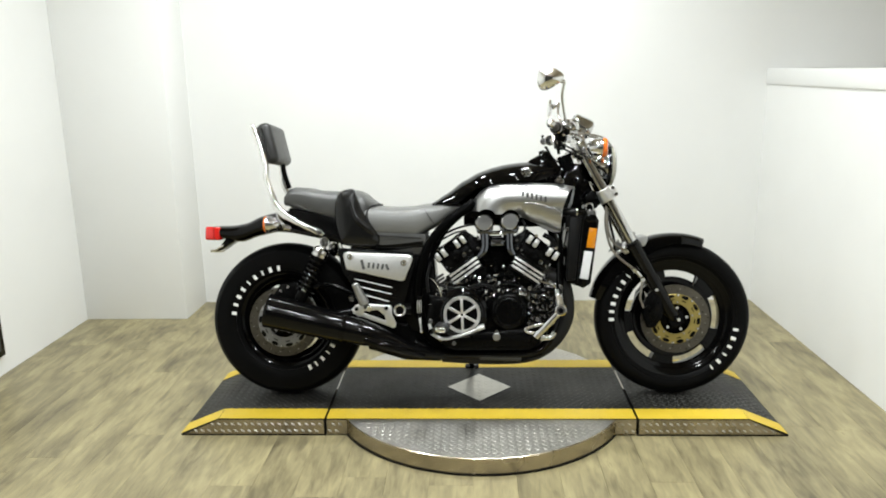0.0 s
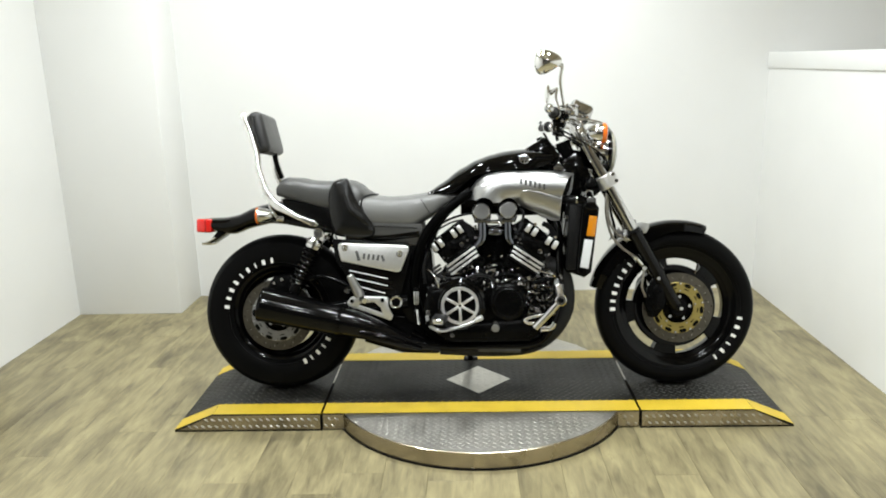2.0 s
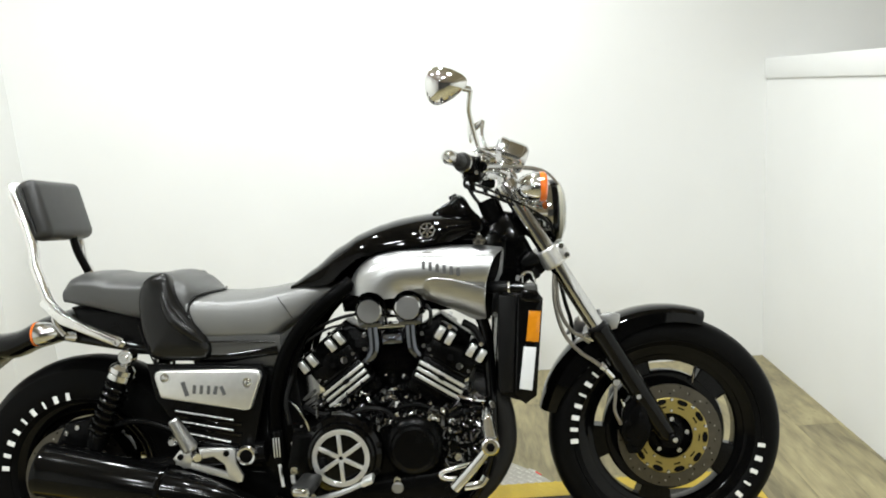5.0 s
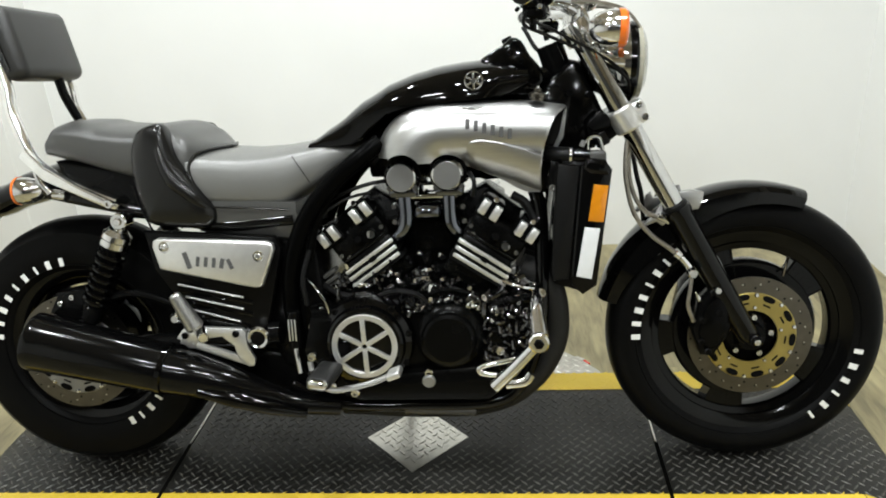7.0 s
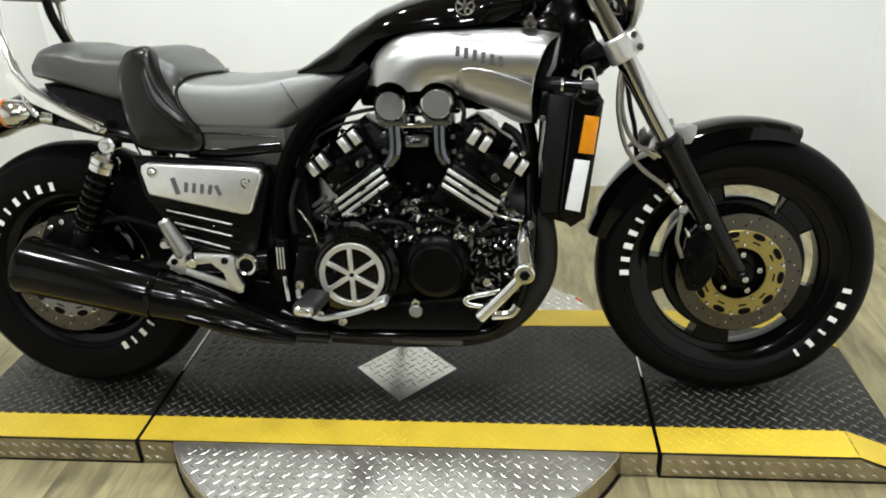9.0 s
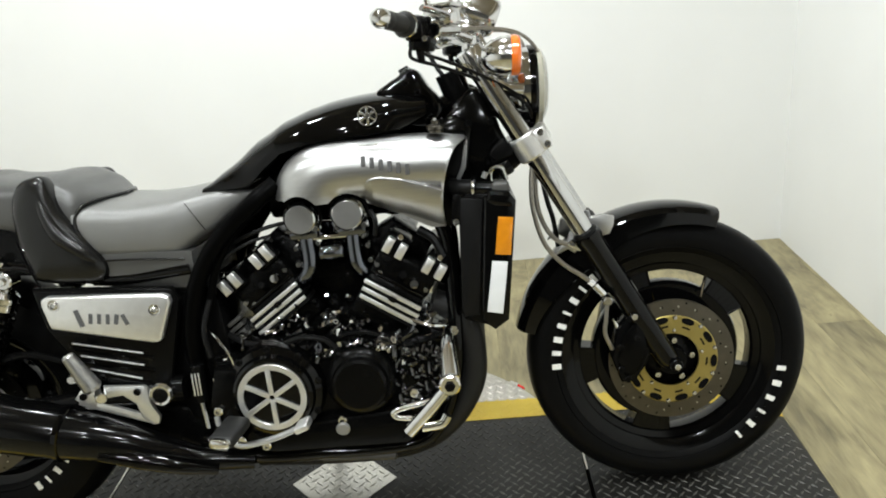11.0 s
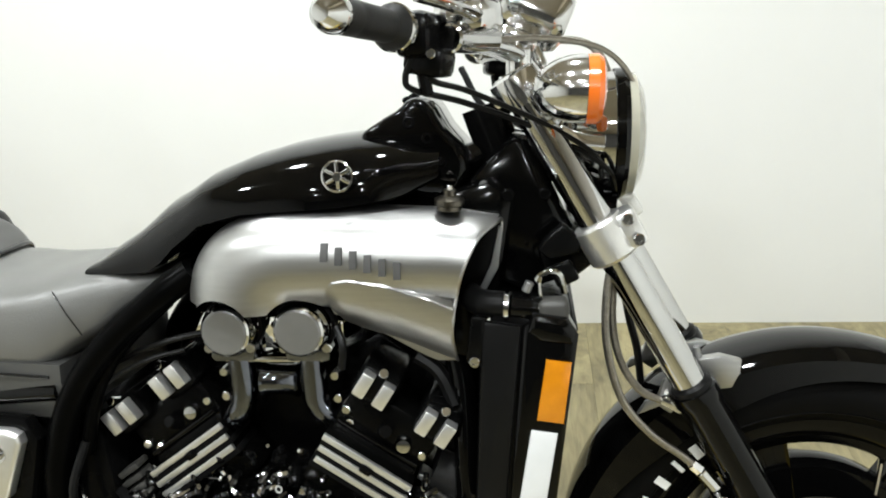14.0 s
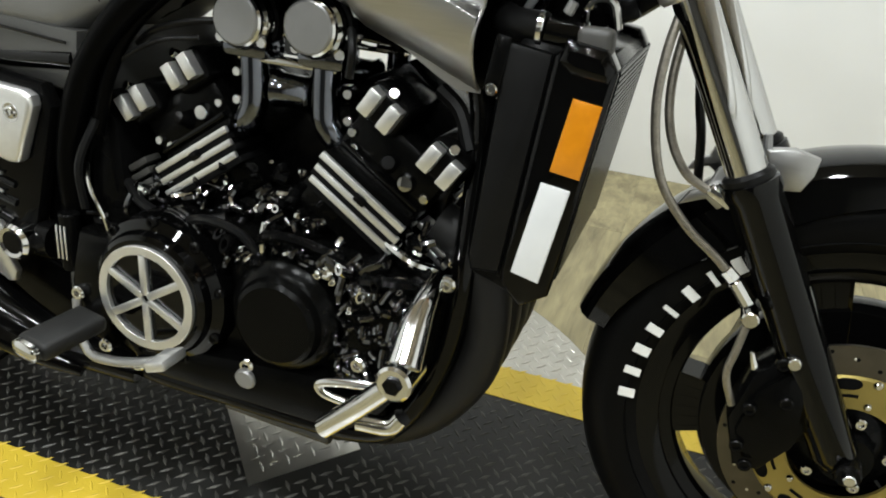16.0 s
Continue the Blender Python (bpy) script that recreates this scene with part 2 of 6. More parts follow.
def curve_points(pts, steps=6):
    """A smooth line through the points."""
    p = [Vector(q) for q in pts]
    if len(p) < 3:
        return p
    p = [2 * p[0] - p[1]] + p + [2 * p[-1] - p[-2]]
    out = []
    for a, b, c, d in zip(p, p[1:], p[2:], p[3:]):
        for k in range(steps):
            t = k / steps
            out.append(0.5 * ((2 * b) + (c - a) * t + (2 * a - 5 * b + 4 * c - d) * t * t + (3 * b - a - 3 * c + d) * t ** 3))
    return out + [p[-2]]


def tube(pts, r, seg=12, steps=6, bm=None, flat=1.0):
    """A round bar bent along the points; r is one radius or one for each point."""
    out = bm or bmesh.new()
    line = curve_points(pts, steps)
    t = bmesh.new()
    rings, side = [], None
    for k, p in enumerate(line):
        d = (line[min(k + 1, len(line) - 1)] - line[max(k - 1, 0)]).normalized()
        if side is None:
            side = d.orthogonal().normalized() if abs(d.y) > 0.9 else d.cross(Vector((0, 1, 0))).normalized()
        side = (side - d * side.dot(d)).normalized()
        up = d.cross(side)
        if isinstance(r, (int, float)):
            rr = r
        else:
            f = k / max(1, len(line) - 1) * (len(r) - 1)
            i = min(int(f), len(r) - 2)
            rr = r[i] + (r[i + 1] - r[i]) * (f - i)
        rings.append([t.verts.new(p + rr * (math.cos(2 * math.pi * q / seg) * side + flat * math.sin(2 * math.pi * q / seg) * up)) for q in range(seg)])
    for a, b in zip(rings, rings[1:]):
        for q in range(seg):
            t.faces.new((a[q], a[(q + 1) % seg], b[(q + 1) % seg], b[q]))
    t.faces.new(rings[0])
    t.faces.new(rings[-1])
    return merge(out, t)


def prism(outline, y0, y1, bevel=0.0, bm=None, seg=2):
    """A plate with the outline in x and z, from y0 to y1, its rims softened."""
    out = bm or bmesh.new()
    t = bmesh.new()
    f = t.faces.new([t.verts.new((x, y0, z)) for x, z in outline])
    g = bmesh.ops.extrude_face_region(t, geom=[f])
    bmesh.ops.translate(t, vec=(0, y1 - y0, 0), verts=[v for v in g["geom"] if isinstance(v, bmesh.types.BMVert)])
    bmesh.ops.recalc_face_normals(t, faces=t.faces)
    if bevel:
        rims = [e for e in t.edges if abs(e.verts[0].co.y - e.verts[1].co.y) < 1e-6]
        bmesh.ops.bevel(t, geom=rims, offset=bevel, segments=seg, affect="EDGES", profile=0.5)
    return merge(out, t)


def loft(sections, bm=None, caps=True):
    """A skin over closed rings that all have as many points."""
    out = bm or bmesh.new()
    t = bmesh.new()
    rings = [[t.verts.new(p) for p in s] for s in sections]
    n = len(rings[0])
    for a, b in zip(rings, rings[1:]):
        for k in range(n):
            t.faces.new((a[k], a[(k + 1) % n], b[(k + 1) % n], b[k]))
    if caps:
        t.faces.new(rings[0])
        t.faces.new(rings[-1])
    return merge(out, t)


def oval(x, w, z0, z1, n=2.6, count=28, y=0.0):
    """A rounded section across the bike at x: half width w, from z0 up to z1."""
    ring = []
    for k in range(count):
        a = 2 * math.pi * k / count
        c, s = math.cos(a), math.sin(a)
        ring.append((x, y + w * math.copysign(abs(c) ** (2 / n), c), (z0 + z1) / 2 + (z1 - z0) / 2 * math.copysign(abs(s) ** (2 / n), s)))
    return ring


def ease(table, x):
    """A smooth value at x from rows of (x, value)."""
    if x <= table[0][0]:
        return table[0][1]
    for (a, u), (b, v) in zip(table, table[1:]):
        if x <= b:
            t = (x - a) / (b - a)
            return u + (v - u) * (t * t * (3 - 2 * t) * 0.35 + t * 0.65)
    return table[-1][1]


def curve_loop(pts, steps=4):
    """A closed outline rounded through its points."""
    out, n = [], len(pts)
    for k in range(n):
        p0, p1, p2, p3 = (Vector(pts[(k + d) % n]) for d in (-1, 0, 1, 2))
        for q in range(steps):
            t = q / steps
            v = 0.5 * (2 * p1 + (p2 - p0) * t + (2 * p0 - 5 * p1 + 4 * p2 - p3) * t * t + (3 * p1 - p0 - 3 * p2 + p3) * t ** 3)
            out.append((v.x, v.y))
    return out


# ---- the room ----
LEFT, RIGHT, BACK, REAR = -2.265, 1.655, 1.445, -6.5
LEDGE = 1.362


def structure(name, bm, material, label):
    return tagged(part(name, bm, material), label, name.split("_")[0], kind="structure")


structure("floor", box((LEFT * -1 + RIGHT + 0.4, BACK - REAR + 0.4, 0.2), ((LEFT + RIGHT) / 2, (BACK + REAR) / 2, -0.104)), PLANK, "grey-beige oak-look vinyl plank floor")
structure("wall_north", box((RIGHT - LEFT + 1.6, 0.15, CEILING), ((LEFT + RIGHT) / 2 + 0.6, BACK + 0.075, CEILING / 2)), WALL, "plain white painted wall behind the motorcycle")
structure("wall_west", box((0.15, BACK - REAR, CEILING), (LEFT - 0.075, (BACK + REAR) / 2, CEILING / 2)), WALL, "plain white painted side wall")
structure("wall_northwest", box((0.59, 0.38, CEILING), (LEFT + 0.295, 1.12 + 0.189, CEILING / 2), 0.003), WALL, "white painted boxed-out corner of the wall")
structure("wall_east", box((0.15, BACK - REAR, LEDGE - 0.085), (RIGHT + 0.075, (BACK + REAR) / 2, (LEDGE - 0.085) / 2)), WALL, "white painted lower side wall below a ledge")
structure("wall_east_upper", box((0.15, BACK - REAR, CEILING - LEDGE), (RIGHT + 0.9, (BACK + REAR) / 2, (CEILING + LEDGE) / 2)), UPPER_WALL, "grey-tan upper side wall set back above the ledge")
structure("trim", box((0.87, BACK - REAR - 0.002, 0.085), (RIGHT + 0.425, (BACK + REAR) / 2, LEDGE - 0.0425), 0.004), WALL, "white painted ledge board along the side wall")
# Added out of view to close the room and darken the reflections.
structure("wall_south", box((RIGHT - LEFT + 1.9, 0.15, CEILING), ((LEFT + RIGHT) / 2 + 0.6, REAR - 0.075, CEILING / 2)), DARK_WALL, "unseen far wall, added near-black for dark reflections")
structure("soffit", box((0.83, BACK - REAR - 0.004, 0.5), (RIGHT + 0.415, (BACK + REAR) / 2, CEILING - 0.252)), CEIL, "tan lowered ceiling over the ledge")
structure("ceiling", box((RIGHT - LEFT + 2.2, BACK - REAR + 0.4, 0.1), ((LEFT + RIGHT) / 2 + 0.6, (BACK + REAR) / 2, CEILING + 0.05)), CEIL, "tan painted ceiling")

GLOW = bpy.data.materials.new("lamp_glow")
GLOW.use_nodes = True
GLOW.node_tree.nodes["Principled BSDF"].inputs["Emission Color"].default_value = (*LAMP_COLOUR, 1)
GLOW.node_tree.nodes["Principled BSDF"].inputs["Emission Strength"].default_value = 20.0


def ceiling_light():
    lamp = thing("ceiling_light", "round white recessed ceiling downlight, switched on", "ceiling light", group="ceiling downlights")
    part("housing", lathe([(0.11, 0.0), (0.11, 0.03), (0.09, 0.034), (0.085, 0.012), (0.085, 0.0)], (0, 0, 0), (0, 0, -1), 32), WALL, lamp)
    part("diffuser", lathe([(0.0, 0.01), (0.085, 0.01)], (0, 0, 0), (0, 0, -1), 32), GLOW, lamp, "glowing white diffuser")
    return lamp


first = ceiling_light()
for n, (lx, ly) in enumerate(LAMPS):
    at = pose(lx, ly, CEILING - 0.001)
    if n:
        copy_thing(first, at)
    else:
        first.matrix_world = at
    data = bpy.data.lights.new("downlight", "AREA")
    data.shape, data.size, data.energy, data.color = "DISK", 0.17, LAMP_WATTS, LAMP_COLOUR
    lamp = new("downlight", data)
    lamp.matrix_world = pose(lx, ly, CEILING - 0.04)

# ---- the turntable ramp ----
TOP = 0.07
TABLE_R, HALF_W, SEAM, FLAT, TIP = 0.6, 0.3, 0.604, 1.025, 1.176
turntable = thing("motorcycle_turntable", "low display turntable with black tread-plate ramps and yellow edges", "turntable")


def lugs(spots, height=0.0017, length=0.027, width=0.0068):
    """Raised tread lozenges at rows of (x, y, z, turn)."""
    verts, faces = [], []
    for x, y, z, a in spots:
        c, s, n = math.cos(a), math.sin(a), len(verts)
        for u, v, h in ((-length / 2, 0, 0), (0, -width / 2, 0), (length / 2, 0, 0), (0, width / 2, 0), (-length * 0.22, 0, height), (length * 0.22, 0, height)):
            verts.append((x + c * u - s * v, y + s * u + c * v, z + h))
        faces += [(n, n + 1, n + 4), (n + 1, n + 5, n + 4), (n + 1, n + 2, n + 5), (n + 2, n + 3, n + 5), (n + 3, n + 4, n + 5), (n + 3, n, n + 4)]
    me = bpy.data.meshes.new("lugs")
    me.from_pydata(verts, [], faces)
    return me


def herringbone(x0, x1, y0, y1, z, keep=lambda x, y: True, step=0.0215):
    """Places for tread lugs: neighbours lie crosswise."""
    out, s = [], step * 0.7071
    for i in range(int((x1 - x0) / s) + 2):
        for j in range(int((y1 - y0) / s) + 2):
            x, y = x0 + (i + 0.5) * s, y0 + (j + 0.5) * s
            if (i + j) % 2 == 0 and x < x1 and y < y1 and keep(x, y):
                out.append((x, y, z(x, y) if callable(z) else z, math.radians(45 if i % 2 else -45)))
    return out


def in_diamond(x, y, grow=0.0):
    return abs(x) / (0.132 + grow) + abs(y) / (0.138 + grow) < 1


base = part("table_disc", lathe([(0, 0.004), (TABLE_R - 0.004, 0.004), (TABLE_R, 0.008), (TABLE_R, TOP - 0.006), (TABLE_R - 0.003, TOP - 0.004), (0, TOP - 0.004)], (0, 0, 0), (0, 0, 1), 96), RIM_STEEL, turntable, "bare steel drum, floor reflection tinted into its brown-grey")
part("disc_top", lathe([(0, TOP - 0.006), (TABLE_R - 0.004, TOP - 0.006), (TABLE_R - 0.004, TOP - 0.003), (0, TOP - 0.003)], (0, 0, 0), (0, 0, 1), 96), STEEL, turntable, "bare steel tread-plate top")
part("base_gasket", lathe([(TABLE_R - 0.03, 0), (TABLE_R + 0.004, 0), (TABLE_R + 0.004, 0.006), (TABLE_R - 0.03, 0.006)], (0, 0, 0), (0, 0, 1), 96), HOSE, turntable)
tagged(part("tread", lugs(herringbone(-0.6, 0.6, -0.6, 0.6, TOP - 0.003, lambda x, y: x * x + y * y < 0.588 ** 2 and abs(y) > HALF_W + 0.008), 0.0011), STEEL_LUG, turntable), kind="stuff")
centre = part("centre_plate", box((2 * SEAM - 0.01, 2 * HALF_W, TOP - 0.004), (0, 0, (TOP - 0.004) / 2 + 0.004), 0.002), TREAD_DARK, turntable, "black painted tread plate")
for side in (-1, 1):
    outline = [(side * (SEAM + 0.004), 0.004), (side * TIP, 0.004), (side * TIP, 0.008), (side * FLAT, TOP), (side * (SEAM + 0.004), TOP)]
    part("ramp", prism(outline, -HALF_W, HALF_W, 0.0015), TREAD_DARK, turntable, "black sloping tread-plate end ramp")
    part("side_gasket", box((TIP - SEAM, 2 * HALF_W + 0.006, 0.005), (side * (TIP + SEAM) / 2, 0, 0.0025)), HOSE, turntable)
    for sy in (-1, 1):
        face = [(side * (SEAM + 0.006), 0.007), (side * (TIP - 0.02), 0.007), (side * FLAT, TOP - 0.004), (side * (SEAM + 0.006), TOP - 0.004)]
        part("side_plate", prism(face, sy * HALF_W, sy * (HALF_W + 0.003)), RIM_STEEL, turntable, "bare steel side plate, floor reflection tinted into its brown-grey")
        part("yellow_edge", box((FLAT - SEAM - 0.006, 0.085, 0.0012), (side * (FLAT + SEAM) / 2, sy * (HALF_W - 0.043), TOP + 0.0006)), YELLOW, turntable, "yellow painted safety edge")
        slope = math.atan2(TOP - 0.008, TIP - FLAT)
        run = (TIP - FLAT) / math.cos(slope)
        part("yellow_edge", box((run, 0.085, 0.0012), (side * (FLAT + TIP) / 2, sy * (HALF_W - 0.043), (TOP + 0.008) / 2 + 0.0006), turn=Euler((0, side * slope, 0)).to_matrix()), YELLOW, turntable, "yellow painted safety edge")
        part("side_plate", prism([(side * (TABLE_R * 0.865), 0.007), (side * (SEAM - 0.006), 0.007), (side * (SEAM - 0.006), TOP - 0.004), (side * (TABLE_R * 0.865), TOP - 0.004)], sy * HALF_W, sy * (HALF_W + 0.003)), RIM_STEEL, turntable, "bare steel side plate, floor reflection tinted into its brown-grey")
for sy in (-1, 1):
    part("yellow_edge", box((2 * SEAM - 0.012, 0.085, 0.0012), (0, sy * (HALF_W - 0.043), TOP + 0.0006)), YELLOW, turntable, "yellow painted safety edge")


for side in (-1, 1):
    part("seam_strip", box((0.005, 0.2, 0.003), (side * SEAM, 0.08, TOP - 0.001), 0.001), STEEL_LUG, turntable, "bright steel joint strip")


def deck(x, y):
    ax = abs(x)
    return TOP if ax < FLAT else TOP - (TOP - 0.008) * (ax - FLAT) / (TIP - FLAT)


dark = herringbone(-TIP + 0.01, TIP - 0.01, -0.213, 0.213, deck, lambda x, y: not in_diamond(x, y, 0.01) and abs(abs(x) - SEAM) > 0.012)
tagged(part("tread", lugs(dark), LUG_DARK, turntable, "worn raised tread lugs"), kind="stuff")
off_seam = lambda x, y: abs(abs(x) - SEAM) > 0.018
edges = herringbone(-FLAT, FLAT, -HALF_W, -0.215, TOP + 0.001, off_seam) + herringbone(-FLAT, FLAT, 0.215, HALF_W, TOP + 0.001, off_seam)
tagged(part("tread", lugs(edges, 0.001), YELLOW, turntable), kind="stuff")
side_rows = []
for i in range(44):
    for j in range(2):
        x, z = 0.03 + i * 0.0265 + 0.012 * j, 0.02 + 0.028 * j
        if 0.535 < x < 1.13 and abs(x - SEAM) > 0.016 and z < deck(x, 0) - 0.012:
            side_rows += [(s * x, z, 0.0, math.radians(-35)) for s in (-1, 1)]
side = lugs(side_rows, 0.0018, 0.021, 0.008)
for q in side.vertices:
    x, z, h = q.co
    q.co = (x, -HALF_W - 0.003 - h, z)
side.flip_normals()
tagged(part("tread", side, STEEL_LUG, turntable, "bright lugs on the side plates"), kind="stuff")
bm = bmesh.new()
v = [bm.verts.new(p) for p in ((-0.132, 0, TOP), (0, -0.138, TOP), (0.132, 0, TOP), (0, 0.138, TOP))]
g = bmesh.ops.extrude_face_region(bm, geom=[bm.faces.new(v)])
bmesh.ops.translate(bm, vec=(0, 0, 0.0012), verts=[q for q in g["geom"] if isinstance(q, bmesh.types.BMVert)])
part("diamond_plate", bm, STEEL_LUG, turntable, "bare steel diamond inlay")
tagged(part("tread", lugs(herringbone(-0.13, 0.13, -0.135, 0.135, TOP + 0.0012, lambda x, y: in_diamond(x, y, -0.012)), 0.0011), STEEL_LUG, turntable), kind="stuff")

board = thing("framed_board", "dark framed board low on the white side wall", "board", pose(LEFT + 0.012, 0.0, 0.26))
part("frame", box((0.024, 0.62, 0.32), (0, 0, 0), 0.004), SATIN, board, "black frame")
part("face", box((0.004, 0.56, 0.26), (0.013, 0, 0), 0.001), GREY_RUBBER, board, "dark board face")
lock = thing("lock_lever", "small steel turntable lock lever with a red grip", "lever", pose(0.45, 0.412, 0.045))
part("pin", rod((-0.02, -0.018, 0.004), (0.002, 0.002, 0.006), 0.007, seg=12), STEEL_LUG, lock)
part("arm", box((0.03, 0.012, 0.008), (0.006, -0.002, 0.008), 0.002, Euler((0, 0, -0.7)).to_matrix()), STEEL_LUG, lock)
part("grip", rod((0.016, -0.008, 0.006), (0.034, -0.027, 0.003), 0.005, seg=10), RED, lock, "red plastic grip")

# ---- the motorcycle ----
LEAN, BIKE_Y = 10.0, -0.05
bike = thing("motorcycle", "black and brushed-aluminium muscle motorcycle leaning on its stand", "motorcycle", pose(0, BIKE_Y, TOP, -LEAN))
AXLE_Z = 0.316
FRONT, BACKW = 0.789, -0.791


def sector(r0, r1, a0, a1, y0, y1, steps=8, cx=0.0, cz=0.0, bm=None):
    """A slab of a ring between two angles (degrees) and two radii, in x and z."""
    out = bm or bmesh.new()
    t = bmesh.new()
    rows = []
    for k in range(steps + 1):
        a = math.radians(a0 + (a1 - a0) * k / steps)
        rows.append([t.verts.new((cx + r * math.cos(a), y, cz + r * math.sin(a))) for r, y in ((r0, y0), (r1, y0), (r1, y1), (r0, y1))])
    for p, q in zip(rows, rows[1:]):
        for i in range(4):
            t.faces.new((p[i], p[(i + 1) % 4], q[(i + 1) % 4], q[i]))
    t.faces.new(rows[0])
    t.faces.new(rows[-1])
    return merge(out, t)


def bolt_mesh(r=0.007, h=0.006, material=None):
    """A domed cap bolt with a socket, pointing to the bike's right."""
    me = done(lathe([(r, 0), (r, h * 0.7), (r * 0.8, h), (r * 0.5, h), (r * 0.45, h * 0.5), (0, h * 0.5)], (0, 0, 0), (0, -1, 0), 10))
    me.materials.append(material or CHROME)
    return me


BOLT = bolt_mesh()
BIG_BOLT = bolt_mesh(0.0105, 0.009)
DARK_BOLT = bolt_mesh(0.008, 0.006, SATIN)


def bolts(spots, parent, mesh=None, name="bolt"):
    for x, y, z in spots:
        part(name, mesh or BOLT, CHROME, parent).location = (x, y, z)


def raised_marks(spots, r, cx, y, parent, w=0.0135, h=0.0205, d=0.0014):
    """Letter-sized painted blocks round a tyre wall, at angles in degrees."""
    for n, a in enumerate(spots):
        t = math.radians(a)
        k = (1.0, 0.85, 1.05, 0.9, 0.5, 0.95, 0.5)[n % 7]
        bm = box((w * 0.95 * k, d, h), (0, 0, 0), 0.0005, seg=1)
        ob = part("tyre_mark", bm, LETTER, parent, "white painted raised mark")
        ob.matrix_local = Matrix.Translation((cx + r * math.cos(t), y, AXLE_Z + r * math.sin(t))) @ Euler((0, -t + math.pi / 2, 0)).to_matrix().to_4x4()


def wheel(name, cx, rim_r, hw, label, marks, mark_r, discs, disc_r, disc_y, carrier):
    c0, c1 = (cx, 0, AXLE_Z), (cx, -1, AXLE_Z)
    R = 0.315
    w = part(name, lathe([(rim_r - 0.022, hw * 0.6), (rim_r - 0.01, hw * 0.72), (rim_r + 0.006, hw * 0.78), (rim_r + 0.008, hw * 0.7), (rim_r - 0.014, hw * 0.5), (rim_r - 0.022, 0), (rim_r - 0.014, -hw * 0.5), (rim_r + 0.008, -hw * 0.7), (rim_r + 0.006, -hw * 0.78), (rim_r - 0.01, -hw * 0.72), (rim_r - 0.022, -hw * 0.6), (rim_r - 0.028, 0), (rim_r - 0.022, hw * 0.6)], c0, c1, 72), WHEEL, bike, label)
    prof = [(rim_r - 0.006, 0.55), (rim_r + 0.006, 0.8), (rim_r + 0.02, 0.93), (rim_r + (R - rim_r) * 0.5, 1.0), (R - 0.03, 0.95), (R - 0.014, 0.78), (R - 0.004, 0.45), (R, 0.0)]
    ring = [(r, y * hw) for r, y in prof] + [(r, -y * hw) for r, y in reversed(prof[:-1])]
    part("tyre", lathe(ring, c0, c1, 96), RUBBER, w, "black tyre with white raised marks")
    # moulded rings and tread grooves
    part("bead_ring", lathe([(rim_r + 0.0165, hw * 0.88), (rim_r + 0.0185, hw * 0.95), (rim_r + 0.0205, hw * 0.9)], c0, c1, 96), RUBBER, w)
    for k in range(5):
        mid = 42 + 72 * k + (0 if cx > 0 else 20)
        bm = sector(0.05, rim_r - 0.022, mid - 14, mid + 14, -0.02, 0.02, 6, cx, AXLE_Z)
        bmesh.ops.bevel(bm, geom=bm.edges[:], offset=0.004, segments=2, affect="EDGES")
        part("spoke", bm, WHEEL, w)
    wi, wo = rim_r - 0.068, rim_r - 0.041
    part("web", lathe([(0.06, 0.02), (wi - 0.006, 0.024), (wi, 0.014), (wi, -0.014), (wi - 0.006, -0.024), (0.06, -0.02)], c0, c1, 60), WHEEL, w)
    part("rim_flange", lathe([(wo, 0.016), (wo + 0.004, 0.024), (rim_r - 0.006, 0.034), (rim_r - 0.006, -0.034), (wo + 0.004, -0.024), (wo, -0.016), (wo, 0.016)], c0, c1, 72), WHEEL, w)
    part("hub", lathe([(0, 0.085), (0.03, 0.085), (0.034, 0.06), (0.06, 0.05), (0.075, 0.03), (0.075, -0.03), (0.06, -0.05), (0.034, -0.06), (0.03, -0.085), (0, -0.085)], c0, c1, 32), SATIN, w)
    raised_marks(marks, mark_r, cx, -hw * 0.985, w)
    for sy in discs:
        y = sy * disc_y
        ri = disc_r - 0.037
        disc = part("brake_disc", lathe([(ri, 0.0025), (disc_r, 0.0025), (disc_r, -0.0025), (ri, -0.0025), (ri, 0.0025)], (cx, y, AXLE_Z), (cx, y - 1, AXLE_Z), 72), DISC, w, "drilled steel brake disc")
        if sy > 0:
            continue
        for tone, off, size in ((HOLE, 0, 0.0026), (STEEL_LUG, 1, 0.0019)):
            bm = bmesh.new()
            for k in range(off, 60, 2 if off == 0 else 3):
                ang, r = math.radians(6 * k + 2 + off), disc_r - 0.007 - 0.0095 * (k % 3)
                rod((cx + r * math.cos(ang), y - 0.0022, AXLE_Z + r * math.sin(ang)), (cx + r * math.cos(ang), y - 0.003, AXLE_Z + r * math.sin(ang)), size, seg=8, bm=bm)
            tagged(part("drilled_pattern", bm, tone, disc, "rows of small drilled holes"), kind="stuff")
        bm = lathe([(ri - 0.04, 0.006), (ri - 0.002, 0.006), (ri + 0.001, 0.004), (ri + 0.001, 0.001), (ri - 0.04, 0.001), (ri - 0.04, 0.006)], (cx, y, AXLE_Z), (cx, y - 1, AXLE_Z), 60)
        part("disc_carrier", bm, carrier, disc, "gold disc carrier" if carrier is GOLD else "grey disc carrier")
        for k in range(10):
            ang = math.radians(36 * k + 12)
            for r, size in ((ri - 0.004, 0.0055), (ri - 0.033, 0.0048)):
                if r > ri - 0.01 or k % 2 == 0:
                    p = Vector((cx + r * math.cos(ang), y - 0.006, AXLE_Z + r * math.sin(ang)))
                    part("rivet", rod(p, p + Vector((0, -0.004, 0)), size, size * 0.7, 10), CHROME, disc)
